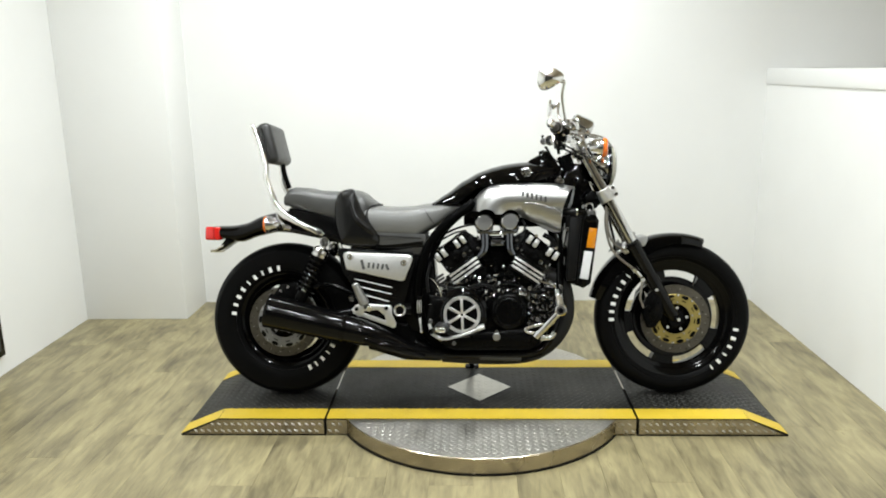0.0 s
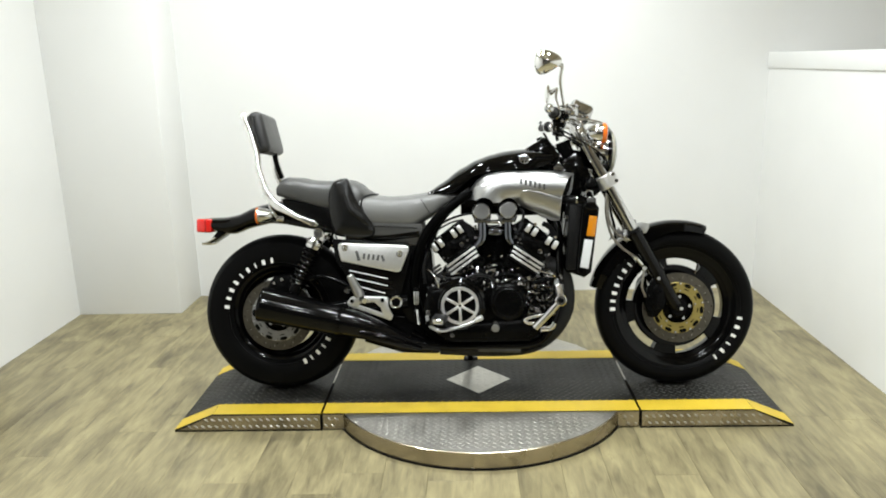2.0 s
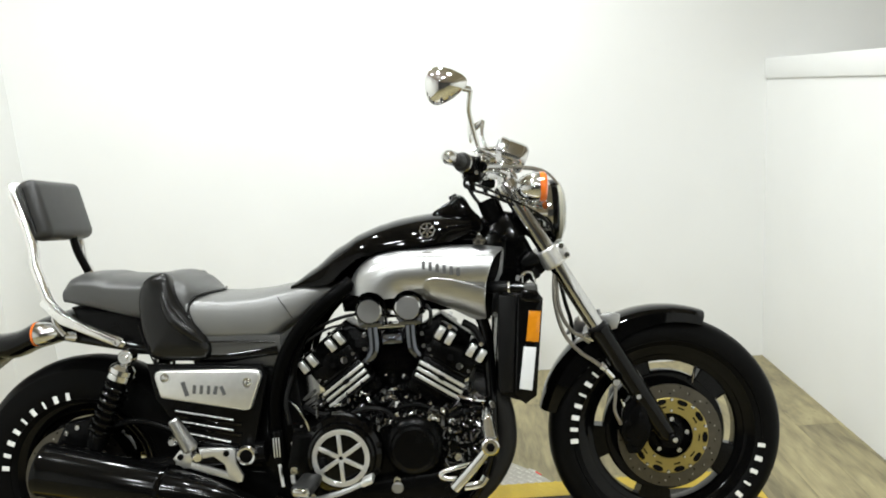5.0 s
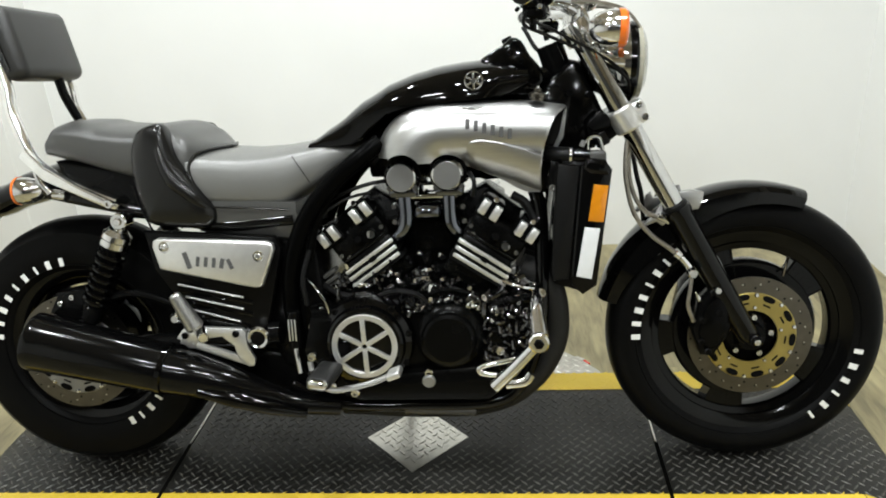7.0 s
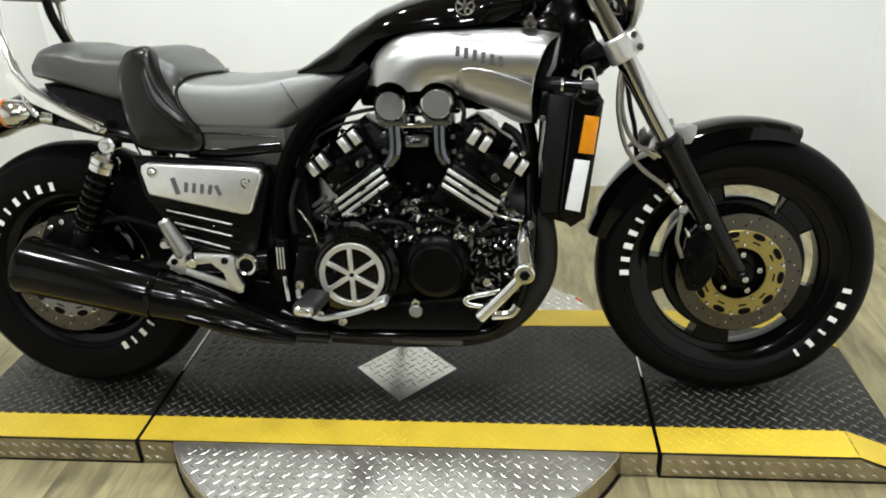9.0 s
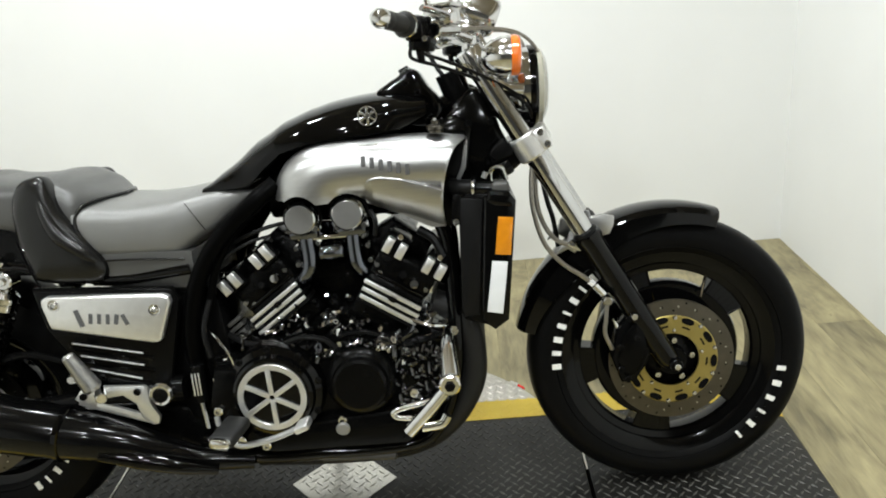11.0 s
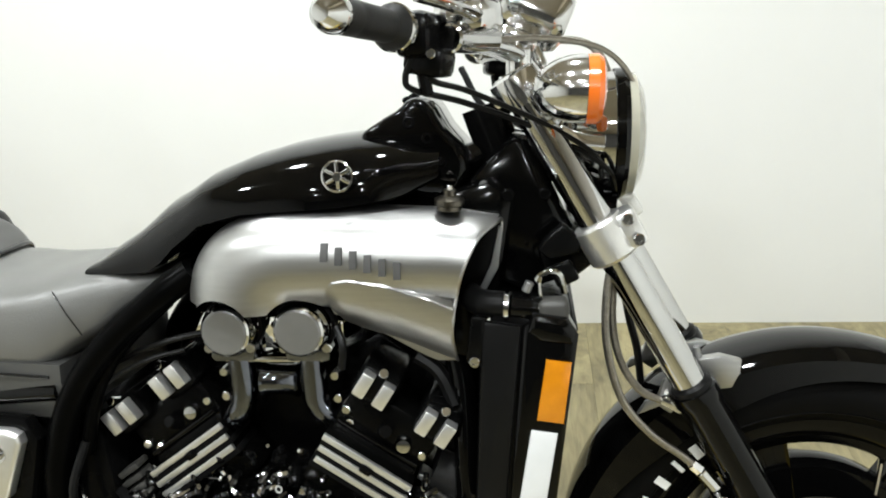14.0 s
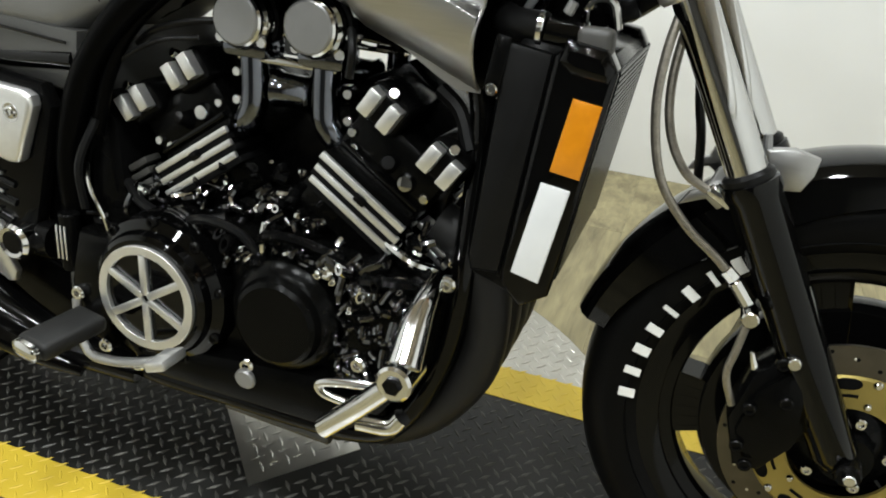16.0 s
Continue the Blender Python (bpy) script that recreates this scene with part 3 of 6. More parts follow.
            ca, rc = math.radians(36 * k + 30), ri - 0.0085
            ring = []
            for q in range(14):
                v = 2 * math.pi * q / 14
                ru, tv = rc + 0.0072 * math.sin(v), 0.0145 * math.copysign(abs(math.cos(v)) ** 0.7, math.cos(v))
                ring.append((cx + ru * math.cos(ca) - tv * math.sin(ca), AXLE_Z + ru * math.sin(ca) + tv * math.cos(ca)))
            bm = prism(ring, y - 0.0072, y - 0.003)
            part("cutout", bm, HOLE, disc, "dark oval cut-out")
            part("slot", sector(ri - 0.0255, ri - 0.0215, 36 * k + 22, 36 * k + 35, y - 0.0066, y - 0.005, 4, cx, AXLE_Z), HOLE, disc)
        for k in range(5):
            ang = math.radians(72 * k + 10)
            part("rivet", BOLT, SATIN, disc).location = (cx + 0.045 * math.cos(ang), y - 0.004, AXLE_Z + 0.045 * math.sin(ang))
    return w


front_wheel = wheel("front_wheel", FRONT, 0.233, 0.056, "black five-spoke cast front wheel", [181, 173.7, 166.4, 159, 151.7, 144.3, 137, 129.6, -11, -19.4, -27.8, -36.2, -44.6, -53], 0.252, (-1, 1), 0.138, 0.068, GOLD)
rear_wheel = wheel("rear_wheel", BACKW, 0.188, 0.076, "black cast rear wheel", [172, 162.6, 153.2, 143.8, 134.4, 125, 115.6, 106.2, 97, -20, -29, -38, -47, -56, -64], 0.216, (-1,), 0.141, 0.105, CARB)
valve = part("valve_stem", rod((FRONT + 0.095, -0.012, AXLE_Z + 0.165), (FRONT + 0.075, -0.045, AXLE_Z + 0.13), 0.004, 0.003, 8), CHROME, front_wheel, "chrome valve stem")

# --- fork, fender, lamp ---
FTOP, FLOW = Vector((0.402, 0, 1.0)), Vector((0.77, 0, 0.335))


def on_fork(s, y):
    p = FTOP.lerp(FLOW, s)
    return Vector((p.x + (0.02 if y > 0 else 0.0), y, p.z))


fork = part("fork", tube([(0.35, 0, 0.98), (0.415, 0, 0.79)], 0.03, 16), SATIN, bike, "black steering head")
for y in (-0.1, 0.1):
    part("fork_tube", rod(on_fork(-0.03, y), on_fork(0.6, y), 0.0215, seg=24, bevel=0.05), FORK_CHROME, fork, "chrome fork tube")
    part("fork_slider", lathe([(0, -0.004), (0.022, -0.004), (0.03, 0.0), (0.031, 0.012), (0.028, 0.02), (0.027, 0.2), (0.025, 0.33), (0.018, 0.345), (0, 0.346)], on_fork(0.57, y), on_fork(1.1, y), 24), GLOSS, fork, "black fork slider")
    part("dust_seal", rod(on_fork(0.555, y), on_fork(0.575, y), 0.027, seg=24), HOSE, fork)
    part("axle_nut", rod((0.786, y * 1.05, 0.322), (0.786, y * 1.3, 0.322), 0.017, 0.014, 12), SATIN, fork)
    part("axle_bolt", rod((0.786, y * 1.3, 0.322), (0.786, y * 1.38, 0.322), 0.007, seg=8), CHROME, fork)
    lower = part("lower_clamp", lathe([(0.021, -0.026), (0.029, -0.026), (0.032, -0.022), (0.032, 0.022), (0.029, 0.026), (0.021, 0.026)], on_fork(0.276, y), on_fork(0.5, y), 28), ALU_BRIGHT, fork, "bright aluminium fork clamp")
    ax = (FLOW - FTOP).normalized()
    out = Vector((0.87, 0, 0.47))
    axes = Matrix((out, Vector((0, 1, 0)), out.cross(Vector((0, 1, 0))))).transposed()
    c = on_fork(0.276, y) + out * 0.028
    part("clamp_lug", box((0.036, 0.046, 0.048), c, 0.006, axes), ALU_BRIGHT, lower)
    for d in (-0.014, 0.014):
        b = c + ax * d + out * 0.006
        part("clamp_bolt", lathe([(0.0075, 0.0), (0.0075, 0.003), (0.006, 0.0045), (0.0035, 0.0045), (0.003, 0.002), (0, 0.002)], b + Vector((0, -0.025 if y < 0 else 0.025, 0)), b + Vector((0, -1 if y < 0 else 1, 0)), 14), CHROME, lower)
    part("clamp_ear", prism([(0.45, 0.838), (0.474, 0.818), (0.47, 0.801), (0.434, 0.792), (0.42, 0.805), (0.427, 0.818)], y - 0.012, y + 0.012, 0.004, seg=3), SATIN, lower, "black clamp ear")
    part("upper_clamp", lathe([(0.021, -0.018), (0.031, -0.018), (0.033, 0.0), (0.031, 0.018), (0.0215, 0.022), (0, 0.022)], on_fork(0.0, y), on_fork(-0.5, y), 28), CHROME, fork, "chrome upper fork clamp")
part("lower_yoke", prism([(0.42, 0.8), (0.5, 0.84), (0.53, 0.815), (0.46, 0.76), (0.43, 0.765)], -0.095, 0.095, 0.008), SATIN, fork, "black lower yoke")
part("upper_yoke", box((0.07, 0.23, 0.022), (0.4, 0, 1.0), 0.008, Euler((0, math.radians(-28), 0)).to_matrix()), CHROME, fork, "chrome upper yoke")
for y in (-0.1, 0.1):
    part("reflector_bracket", box((0.03, 0.012, 0.03), (0.452, y * 1.05, 0.775), 0.004, Euler((0, math.radians(-25), 0)).to_matrix()), SATIN, fork)

fender_profile = [(0.315, 0.066), (0.328, 0.063), (0.338, 0.05), (0.3435, 0.028), (0.345, 0.0), (0.3435, -0.028), (0.338, -0.05), (0.328, -0.063), (0.315, -0.066)]


def fender_skin(cx, cz, a0, a1, drop, steps=28, thick=0.003, grow=1.0):
    """A mudguard bent round the wheel, with sides that reach down by drop(k)."""
    rings = []
    for k in range(steps + 1):
        f = k / steps
        a = math.radians(a0 + (a1 - a0) * f)
        e = min(1.0, 5 * min(f, 1 - f))
        taper = 0.74 + 0.26 * e * (2 - e)
        skirt = drop(f)
        row = [(0.315 - skirt, 0.066)] + fender_profile[1:-1] + [(0.315 - skirt, -0.066)]
        outer = [(cx + r * math.cos(a), y * taper * grow, cz + r * math.sin(a)) for r, y in row]
        inner = [(cx + (r - thick) * math.cos(a), y * taper * grow * 0.95, cz + (r - thick) * math.sin(a)) for r, y in reversed(row)]
        rings.append(outer + inner)
    return loft(rings)


fender = part("front_fender", fender_skin(FRONT, AXLE_Z, 69, 166, lambda f: 0.01 + 0.026 * math.sin(math.pi * f ** 1.3) ** 2), GLOSS, bike, "gloss black front mudguard")
for y in (-0.072, 0.072):
    o = y / abs(y)
    h = 0.0 if y < 0 else -0.03
    brace = part("fender_brace", prism([(0.622, 0.652 + h), (0.65, 0.657 + h), (0.676, 0.65 + h), (0.674, 0.632 + h), (0.665, 0.613 + h), (0.643, 0.61 + h), (0.63, 0.622 + h)], y - 0.008, y + 0.008, 0.003, seg=2), ALU, fender, "bright aluminium fender bracket")
    part("brace_arm", prism([(0.546, 0.576), (0.556, 0.594), (0.572, 0.602), (0.579, 0.624), (0.59, 0.632), (0.597, 0.616), (0.615, 0.622), (0.621, 0.6), (0.604, 0.592), (0.588, 0.578), (0.574, 0.588)], y + o * 0.002, y + o * 0.012, 0.003, seg=2), ALU, brace)
    for bx, bz in ((0.583, 0.604), (0.604, 0.606)):
        part("brace_bolt", rod((bx, y + o * 0.008, bz), (bx, y + o * 0.02, bz), 0.0075, 0.006, 8), CHROME, brace)
    part("brace_stud", rod((0.624, y, 0.646 + h), (0.62, y, 0.667 + h), 0.006, 0.0045, 10), CARB, brace)
    part("hose_clip", box((0.032, 0.012, 0.014), (0.588, y * 1.3, 0.597), 0.004, Euler((0, math.radians(30), 0)).to_matrix()), CHROME, fender)

for sy in (-1, 1):
    caliper = part("brake_caliper", prism([(0.652, 0.345), (0.668, 0.41), (0.7, 0.445), (0.735, 0.425), (0.742, 0.375), (0.728, 0.325), (0.7, 0.285), (0.672, 0.285)], sy * 0.055, sy * 0.112, 0.008), SATIN, bike, "black front brake caliper")
    part("caliper_cover", prism([(0.662, 0.34), (0.674, 0.395), (0.7, 0.425), (0.722, 0.41), (0.726, 0.365), (0.7, 0.31), (0.678, 0.305)], sy * 0.112, sy * 0.124, 0.006), MATT, caliper)
    if sy < 0:
        bolts([(0.69, -0.124, 0.435), (0.735, -0.112, 0.402), (0.67, -0.124, 0.372), (0.682, -0.124, 0.3), (0.705, -0.124, 0.39), (0.668, -0.124, 0.322)], caliper, DARK_BOLT)
        part("mount_bolt", rod((0.7, -0.122, 0.44), (0.7, -0.132, 0.44), 0.009, 0.007, 12), CHROME, caliper)
        part("bleed_nipple", rod((0.668, -0.1, 0.41), (0.66, -0.1, 0.43), 0.005, 0.003, 8), CHROME, caliper)

lamp_c = Vector((0.449, 0, 0.938))
headlamp = part("headlamp", lathe([(0, -0.035), (0.03, -0.032), (0.058, -0.012), (0.075, 0.02), (0.081, 0.055), (0.082, 0.072), (0.0, 0.073)], lamp_c, lamp_c + Vector((1, 0, -0.03)), 40), FORK_CHROME, bike, "round chrome headlamp shell")
part("lamp_rim", lathe([(0.08, 0.068), (0.0855, 0.07), (0.0862, 0.08), (0.082, 0.086), (0.077, 0.082)], lamp_c, lamp_c + Vector((1, 0, -0.03)), 40), GLOSS, headlamp, "black headlamp rim")
part("lamp_glass", lathe([(0.081, 0.082), (0.08, 0.096), (0.062, 0.106), (0.03, 0.111), (0, 0.112)], lamp_c, lamp_c + Vector((1, 0, -0.03)), 40), GLASS_PALE, headlamp, "pale ribbed headlamp glass")
part("lamp_bracket", tube([(0.44, -0.098, 0.95), (0.47, -0.094, 0.935), (0.5, -0.09, 0.93)], 0.012), CHROME, headlamp)
part("horn", lathe([(0, 0), (0.03, 0.0), (0.042, 0.012), (0.044, 0.03), (0.0, 0.034)], (0.49, 0.0, 0.83), (0.56, 0, 0.82), 24), SATIN, bike, "black round horn")


def bullet(name, c, d, lens, parent, label, r=0.036, deep=1.0):
    """A chrome bullet indicator at c that points along d, with a lens at its open end."""
    p = Vector(c)
    e = p + Vector(d)
    b = part(name, lathe([(0, -0.044), (r * 0.35, -0.041), (r * 0.65, -0.032), (r * 0.87, -0.018), (r * 0.98, -0.003), (r, 0.008), (r, 0.014), (0, 0.014)], p, e, 28), CHROME, parent, label)
    part("lens", lathe([(0, 0.0145), (r + 0.001, 0.0145), (r + 0.001, 0.0145 + 0.0115 * deep), (r * 0.93, 0.0145 + 0.0165 * deep), (r * 0.7, 0.0145 + 0.0195 * deep), (0, 0.0145 + 0.0215 * deep)], p, e, 28), lens, b, "orange lens")
    return b


for y in (-0.175, 0.175):
    b = bullet("front_indicator", (0.461 if y < 0 else 0.484, y, 0.999), (1, 0, -0.05), ORANGE, bike, "chrome bullet front indicator", 0.037)
    part("stalk", tube([(0.445, y * 0.55, 0.965), (0.45, y * 0.75, 0.975), (0.452, y, 0.988)], 0.011), CHROME, b)

# --- handlebar and controls ---
bar = part("handlebar", tube([(0.258, -0.39, 1.07), (0.285, -0.28, 1.064), (0.325, -0.2, 1.06), (0.375, -0.1, 1.05), (0.4, -0.05, 1.042), (0.405, 0, 1.04), (0.4, 0.05, 1.042), (0.375, 0.1, 1.05), (0.355, 0.2, 1.06), (0.325, 0.28, 1.064), (0.308, 0.39, 1.07)], 0.0112, 14), CHROME, bike, "chrome handlebar")
for sy in (-1, 1):
    swing = 0.0 if sy < 0 else 0.05  # the bars are turned a little
    g0, g1 = Vector((0.256 + swing, sy * 0.395, 1.07)), Vector((0.292 + swing * 0.7, sy * 0.265, 1.064))
    grip = part("grip", lathe([(0, 0.0), (0.013, 0.0), (0.0158, 0.004), (0.0158, 0.03), (0.015, 0.034), (0.0158, 0.038), (0.0158, 0.098), (0.021, 0.106), (0.022, 0.112), (0.022, 0.122), (0.012, 0.126)], g0, g1, 24), GRIP, bar, "dark rubber grip")
    part("grip_collar", lathe([(0.0222, 0.111), (0.0235, 0.113), (0.0235, 0.12), (0.0222, 0.122)], g0, g1, 28), FORK_CHROME, grip, "bright collar")
    part("bar_end", lathe([(0, -0.02), (0.008, -0.0185), (0.014, -0.012), (0.0168, -0.003), (0.0168, 0.006), (0.0142, 0.011), (0, 0.011)], g0, g1, 24), CHROME, bar, "chrome bar end")
    part("switch_box", box((0.04, 0.05, 0.046), (0.303 + swing, sy * 0.235, 1.06), 0.011, Euler((0, 0, sy * 0.25)).to_matrix()), SATIN, bar, "black switch housing")
    part("switch_button", rod((0.29, sy * 0.235, 1.075), (0.283, sy * 0.235, 1.082), 0.007, seg=10), RED if sy < 0 else SATIN, bar)
    reservoir = part("fluid_reservoir", box((0.06, 0.062, 0.034), (0.352 + swing * 0.6, sy * 0.2, 1.078), 0.01, Euler((0, 0, sy * 0.35)).to_matrix()), CHROME, bar, "chrome brake fluid reservoir")
    part("reservoir_lid", box((0.062, 0.064, 0.007), (0.352 + swing * 0.6, sy * 0.2, 1.098), 0.003, Euler((0, 0, sy * 0.35)).to_matrix()), CHROME, reservoir)
    part("clamp", rod((0.325, sy * 0.19, 1.05), (0.345, sy * 0.19, 1.08), 0.014, seg=14), CHROME, bar)
    part("master_cylinder", rod((0.335, sy * 0.24, 1.055), (0.372, sy * 0.16, 1.055), 0.015, seg=14), FORK_CHROME, bar)
    part("lever", tube([(0.372 + swing, sy * 0.2, 1.07), (0.362 + swing, sy * 0.24, 1.076), (0.345 + swing, sy * 0.3, 1.08), (0.322 + swing, sy * 0.36, 1.084)], (0.008, 0.007, 0.006, 0.006), 10, flat=0.6), FORK_CHROME, bar, "chrome hand lever")
    part("switch_lower", box((0.045, 0.045, 0.03), (0.312 + swing, sy * 0.225, 1.034), 0.008, Euler((0, 0.2, sy * 0.25)).to_matrix()), SATIN, bar)
    part("switch_screw", rod((0.318 + swing, sy * 0.25, 1.04), (0.318 + swing, sy * 0.262, 1.04), 0.005, seg=8), CHROME, bar)
    part("cable_nut", rod((0.305 + swing, sy * 0.23, 1.022), (0.308 + swing, sy * 0.226, 1.0), 0.007, seg=8), SATIN, bar)
    part("riser", rod((0.4, sy * 0.045, 0.985), (0.4, sy * 0.045, 1.05), 0.016, seg=14), CHROME, bar)
    m0 = Vector((0.332 + swing, sy * 0.225, 1.085))
    mirror = part("mirror", tube([m0, m0 + Vector((-0.012, sy * 0.02, 0.05)), m0 + Vector((-0.022, sy * 0.055, 0.1)), m0 + Vector((-0.016, sy * 0.075, 0.146))], (0.0055, 0.0052, 0.0056, 0.0066), 12), CHROME, bike, "chrome teardrop mirror on a bent stem")
    part("stem_nut", rod(m0 - Vector((0, 0, 0.014)), m0 + Vector((0, 0, 0.004)), 0.009, seg=8), CHROME, mirror)
    c = m0 + Vector((-0.077, sy * 0.105, 0.156)) if sy < 0 else Vector((0.332, 0.335, 1.212))
    top = m0 + Vector((-0.016, sy * 0.075, 0.146))
    part("knuckle", rod(top, top.lerp(c, 0.45 if sy < 0 else 0.8), 0.0075, 0.0075 if sy < 0 else 0.012, seg=12), CHROME, mirror)
    face = Matrix.Translation(c) @ Euler((math.radians(9 if sy < 0 else 4), 0, math.radians(-3 if sy < 0 else 84))).to_matrix().to_4x4()
    rows = []
    for k, (f, d) in enumerate(((0.02, -0.021), (0.3, -0.02), (0.55, -0.0165), (0.8, -0.0105), (0.95, -0.002), (1.0, 0.005), (0.985, 0.0095), (0.93, 0.0145), (0.8, 0.021), (0.6, 0.0265), (0.4, 0.0295), (0.2, 0.031), (0.02, 0.0315))):
        ring = []
        for q in range(32):
            a = 2 * math.pi * q / 32
            px = (0.05 if sy < 0 else 0.04) * math.cos(a) * (1 + 0.12 * math.cos(a))
            pz = 0.0415 * math.sin(a) * (1 - 0.34 * math.cos(a)) + 0.004 * math.cos(a)
            ring.append(face @ Vector((f * px, sy * d * (1.0 if sy < 0 else 0.5), f * pz)))
        rows.append(ring)
    part("mirror_head", loft(rows), MIRROR, mirror, "rounded chrome mirror shell")

gauge = part("speedometer", lathe([(0, 0.0), (0.031, 0.0), (0.04, 0.006), (0.042, 0.012), (0.0415, 0.026), (0.0395, 0.027), (0.0395, 0.029), (0.0415, 0.03), (0.0415, 0.07), (0.04, 0.078), (0.036, 0.085), (0.029, 0.089), (0, 0.09)], (0.381, 0, 1.114), (0.462, 0, 1.077), 36), CHROME, bike, "chrome speedometer pod")
part("dial", lathe([(0, -0.001), (0.032, -0.001)], (0.381, 0, 1.114), (0.462, 0, 1.077), 32), GLOSS, gauge, "dark dial glass")
part("gauge_bracket", tube([(0.42, -0.03, 1.05), (0.43, -0.03, 1.02), (0.42, 0, 1.0)], 0.008), CHROME, gauge)
part("warning_panel", box((0.05, 0.1, 0.022), (0.4, 0, 1.062), 0.006, Euler((0, math.radians(25), 0)).to_matrix()), CHROME, gauge)

part("head_gusset", prism([(0.325, 0.88), (0.345, 0.9), (0.39, 0.945), (0.412, 0.94), (0.475, 0.8), (0.445, 0.755), (0.4, 0.74), (0.36, 0.76), (0.335, 0.84)], -0.07, 0.07, 0.012), WHEEL, bike, "black steering head gusset")
part("side_fairing", prism([(0.29, 0.865), (0.315, 0.88), (0.36, 0.893), (0.392, 0.87), (0.38, 0.8), (0.365, 0.72), (0.34, 0.7), (0.35, 0.84)], -0.105, 0.105, 0.012), WHEEL, bike, "black frame side cover at the steering head")
bolts([(0.385, -0.108, 0.875), (0.43, -0.073, 0.87), (0.445, -0.073, 0.81)], bike, DARK_BOLT, "gusset_bolt")

# --- hoses and cables ---
hoses = part("front_brake_hose", tube([(0.512, -0.1, 0.8), (0.503, -0.108, 0.74), (0.504, -0.112, 0.68), (0.522, -0.113, 0.612), (0.558, -0.113, 0.565), (0.602, -0.112, 0.531), (0.634, -0.111, 0.5)], 0.005, 10), BRAID, bike, "braided steel brake hose")
part("hose_end", rod((0.622, -0.112, 0.514), (0.642, -0.112, 0.49), 0.009, seg=10), CHROME, hoses, "chrome hose fitting")
part("hose_nut", rod((0.61, -0.112, 0.524), (0.622, -0.112, 0.514), 0.0075, seg=6), CHROME, hoses)
part("banjo", rod((0.645, -0.135, 0.48), (0.645, -0.1, 0.48), 0.0095, seg=12), CHROME, hoses)
part("lower_hose", tube([(0.645, -0.12, 0.475), (0.641, -0.122, 0.438), (0.638, -0.122, 0.405), (0.652, -0.118, 0.368)], 0.0045, 10), BRAID, hoses)
part("second_hose", tube([(0.518, -0.075, 0.79), (0.513, -0.084, 0.71), (0.523, -0.088, 0.654), (0.548, -0.09, 0.614), (0.582, -0.09, 0.597)], 0.005, 10), BRAID, hoses)
part("speedo_cable", tube([(0.525, 0.0, 0.8), (0.543, 0.0, 0.69), (0.555, 0.0, 0.64), (0.564, 0.02, 0.58), (0.58, 0.05, 0.47)], 0.0055, 8), HOSE, hoses, "black speedometer cable")
for pts, r in (
    ([(0.298, -0.242, 1.04), (0.288, -0.24, 1.018), (0.296, -0.232, 1.005), (0.342, -0.17, 0.989), (0.426, -0.11, 0.952), (0.5, -0.098, 0.907), (0.52, -0.05, 0.87)], 0.0036),
    ([(0.308, -0.235, 1.045), (0.305, -0.235, 1.028), (0.314, -0.225, 1.014), (0.35, -0.17, 1.0), (0.43, -0.12, 0.96), (0.49, -0.1, 0.92), (0.5, -0.08, 0.89)], 0.0034),
    ([(0.375, -0.165, 1.055), (0.43, -0.1, 1.058), (0.5, -0.06, 1.045), (0.54, -0.04, 1.005), (0.545, -0.03, 0.95)], 0.0036),
    ([(0.375, 0.165, 1.06), (0.44, 0.1, 1.065), (0.5, 0.05, 1.05), (0.53, 0.03, 0.98)], 0.0055),
    ([(0.3, 0.24, 1.035), (0.34, 0.2, 0.97), (0.42, 0.12, 0.93), (0.45, 0.08, 0.85)], 0.0055),
):
    part("control_cable", tube(pts, r, 8), BRAID if pts[0][2] > 1.05 else HOSE, bar, "control cable")

# --- tank cover, scoops, seat ---
TANK_TOP = [(-0.185, 0.793), (-0.128, 0.83), (-0.059, 0.881), (0.008, 0.916), (0.06, 0.933), (0.111, 0.945), (0.16, 0.951), (0.2, 0.954), (0.25, 0.952), (0.3, 0.94)]
TANK_LOW = [(-0.185, 0.782), (-0.12, 0.785), (-0.078, 0.79), (-0.03, 0.83), (0.0, 0.851), (0.058, 0.864), (0.177, 0.87), (0.25, 0.878), (0.3, 0.9)]
TANK_W = [(-0.185, 0.105), (-0.12, 0.12), (-0.05, 0.131), (0.05, 0.146), (0.15, 0.152), (0.22, 0.145), (0.3, 0.107)]
rings = []
for k in range(25):
    x = -0.185 + 0.485 * k / 24
    z0, z1, w = ease(TANK_LOW, x), ease(TANK_TOP, x), ease(TANK_W, x)
    ring = []
    for q in range(25):
        a = math.pi * q / 24
        c, s = math.cos(a), math.sin(a)
        ring.append((x, -w * math.copysign(abs(c) ** 0.7, c), z0 + (z1 - z0) * abs(s) ** 0.85))
    ring += [(x, w * 0.93, z0 - 0.004), (x, 0, z0 - 0.006), (x, -w * 0.93, z0 - 0.004)]
    rings.append(ring)
tank = part("tank_cover", loft(rings), GLOSS, bike, "gloss black tank cover")
panel = part("ignition_cover", prism(curve_loop([(0.196, 0.944), (0.222, 0.967), (0.246, 0.98), (0.266, 0.995), (0.287, 0.988), (0.306, 0.956), (0.33, 0.926), (0.332, 0.895), (0.3, 0.865), (0.22, 0.89)], 3), -0.08, 0.08, 0.01, seg=3), GLOSS, tank, "black ignition panel")
for x, z in ((0.262, 0.965), (0.285, 0.945), (0.3, 0.915), (0.268, 0.925)):
    part("panel_bolt", DARK_BOLT, CHROME, panel).location = (x, -0.076, z)
part("key_switch", rod((0.262, -0.02, 0.982), (0.255, -0.02, 0.998), 0.012, seg=14), SATIN, panel)
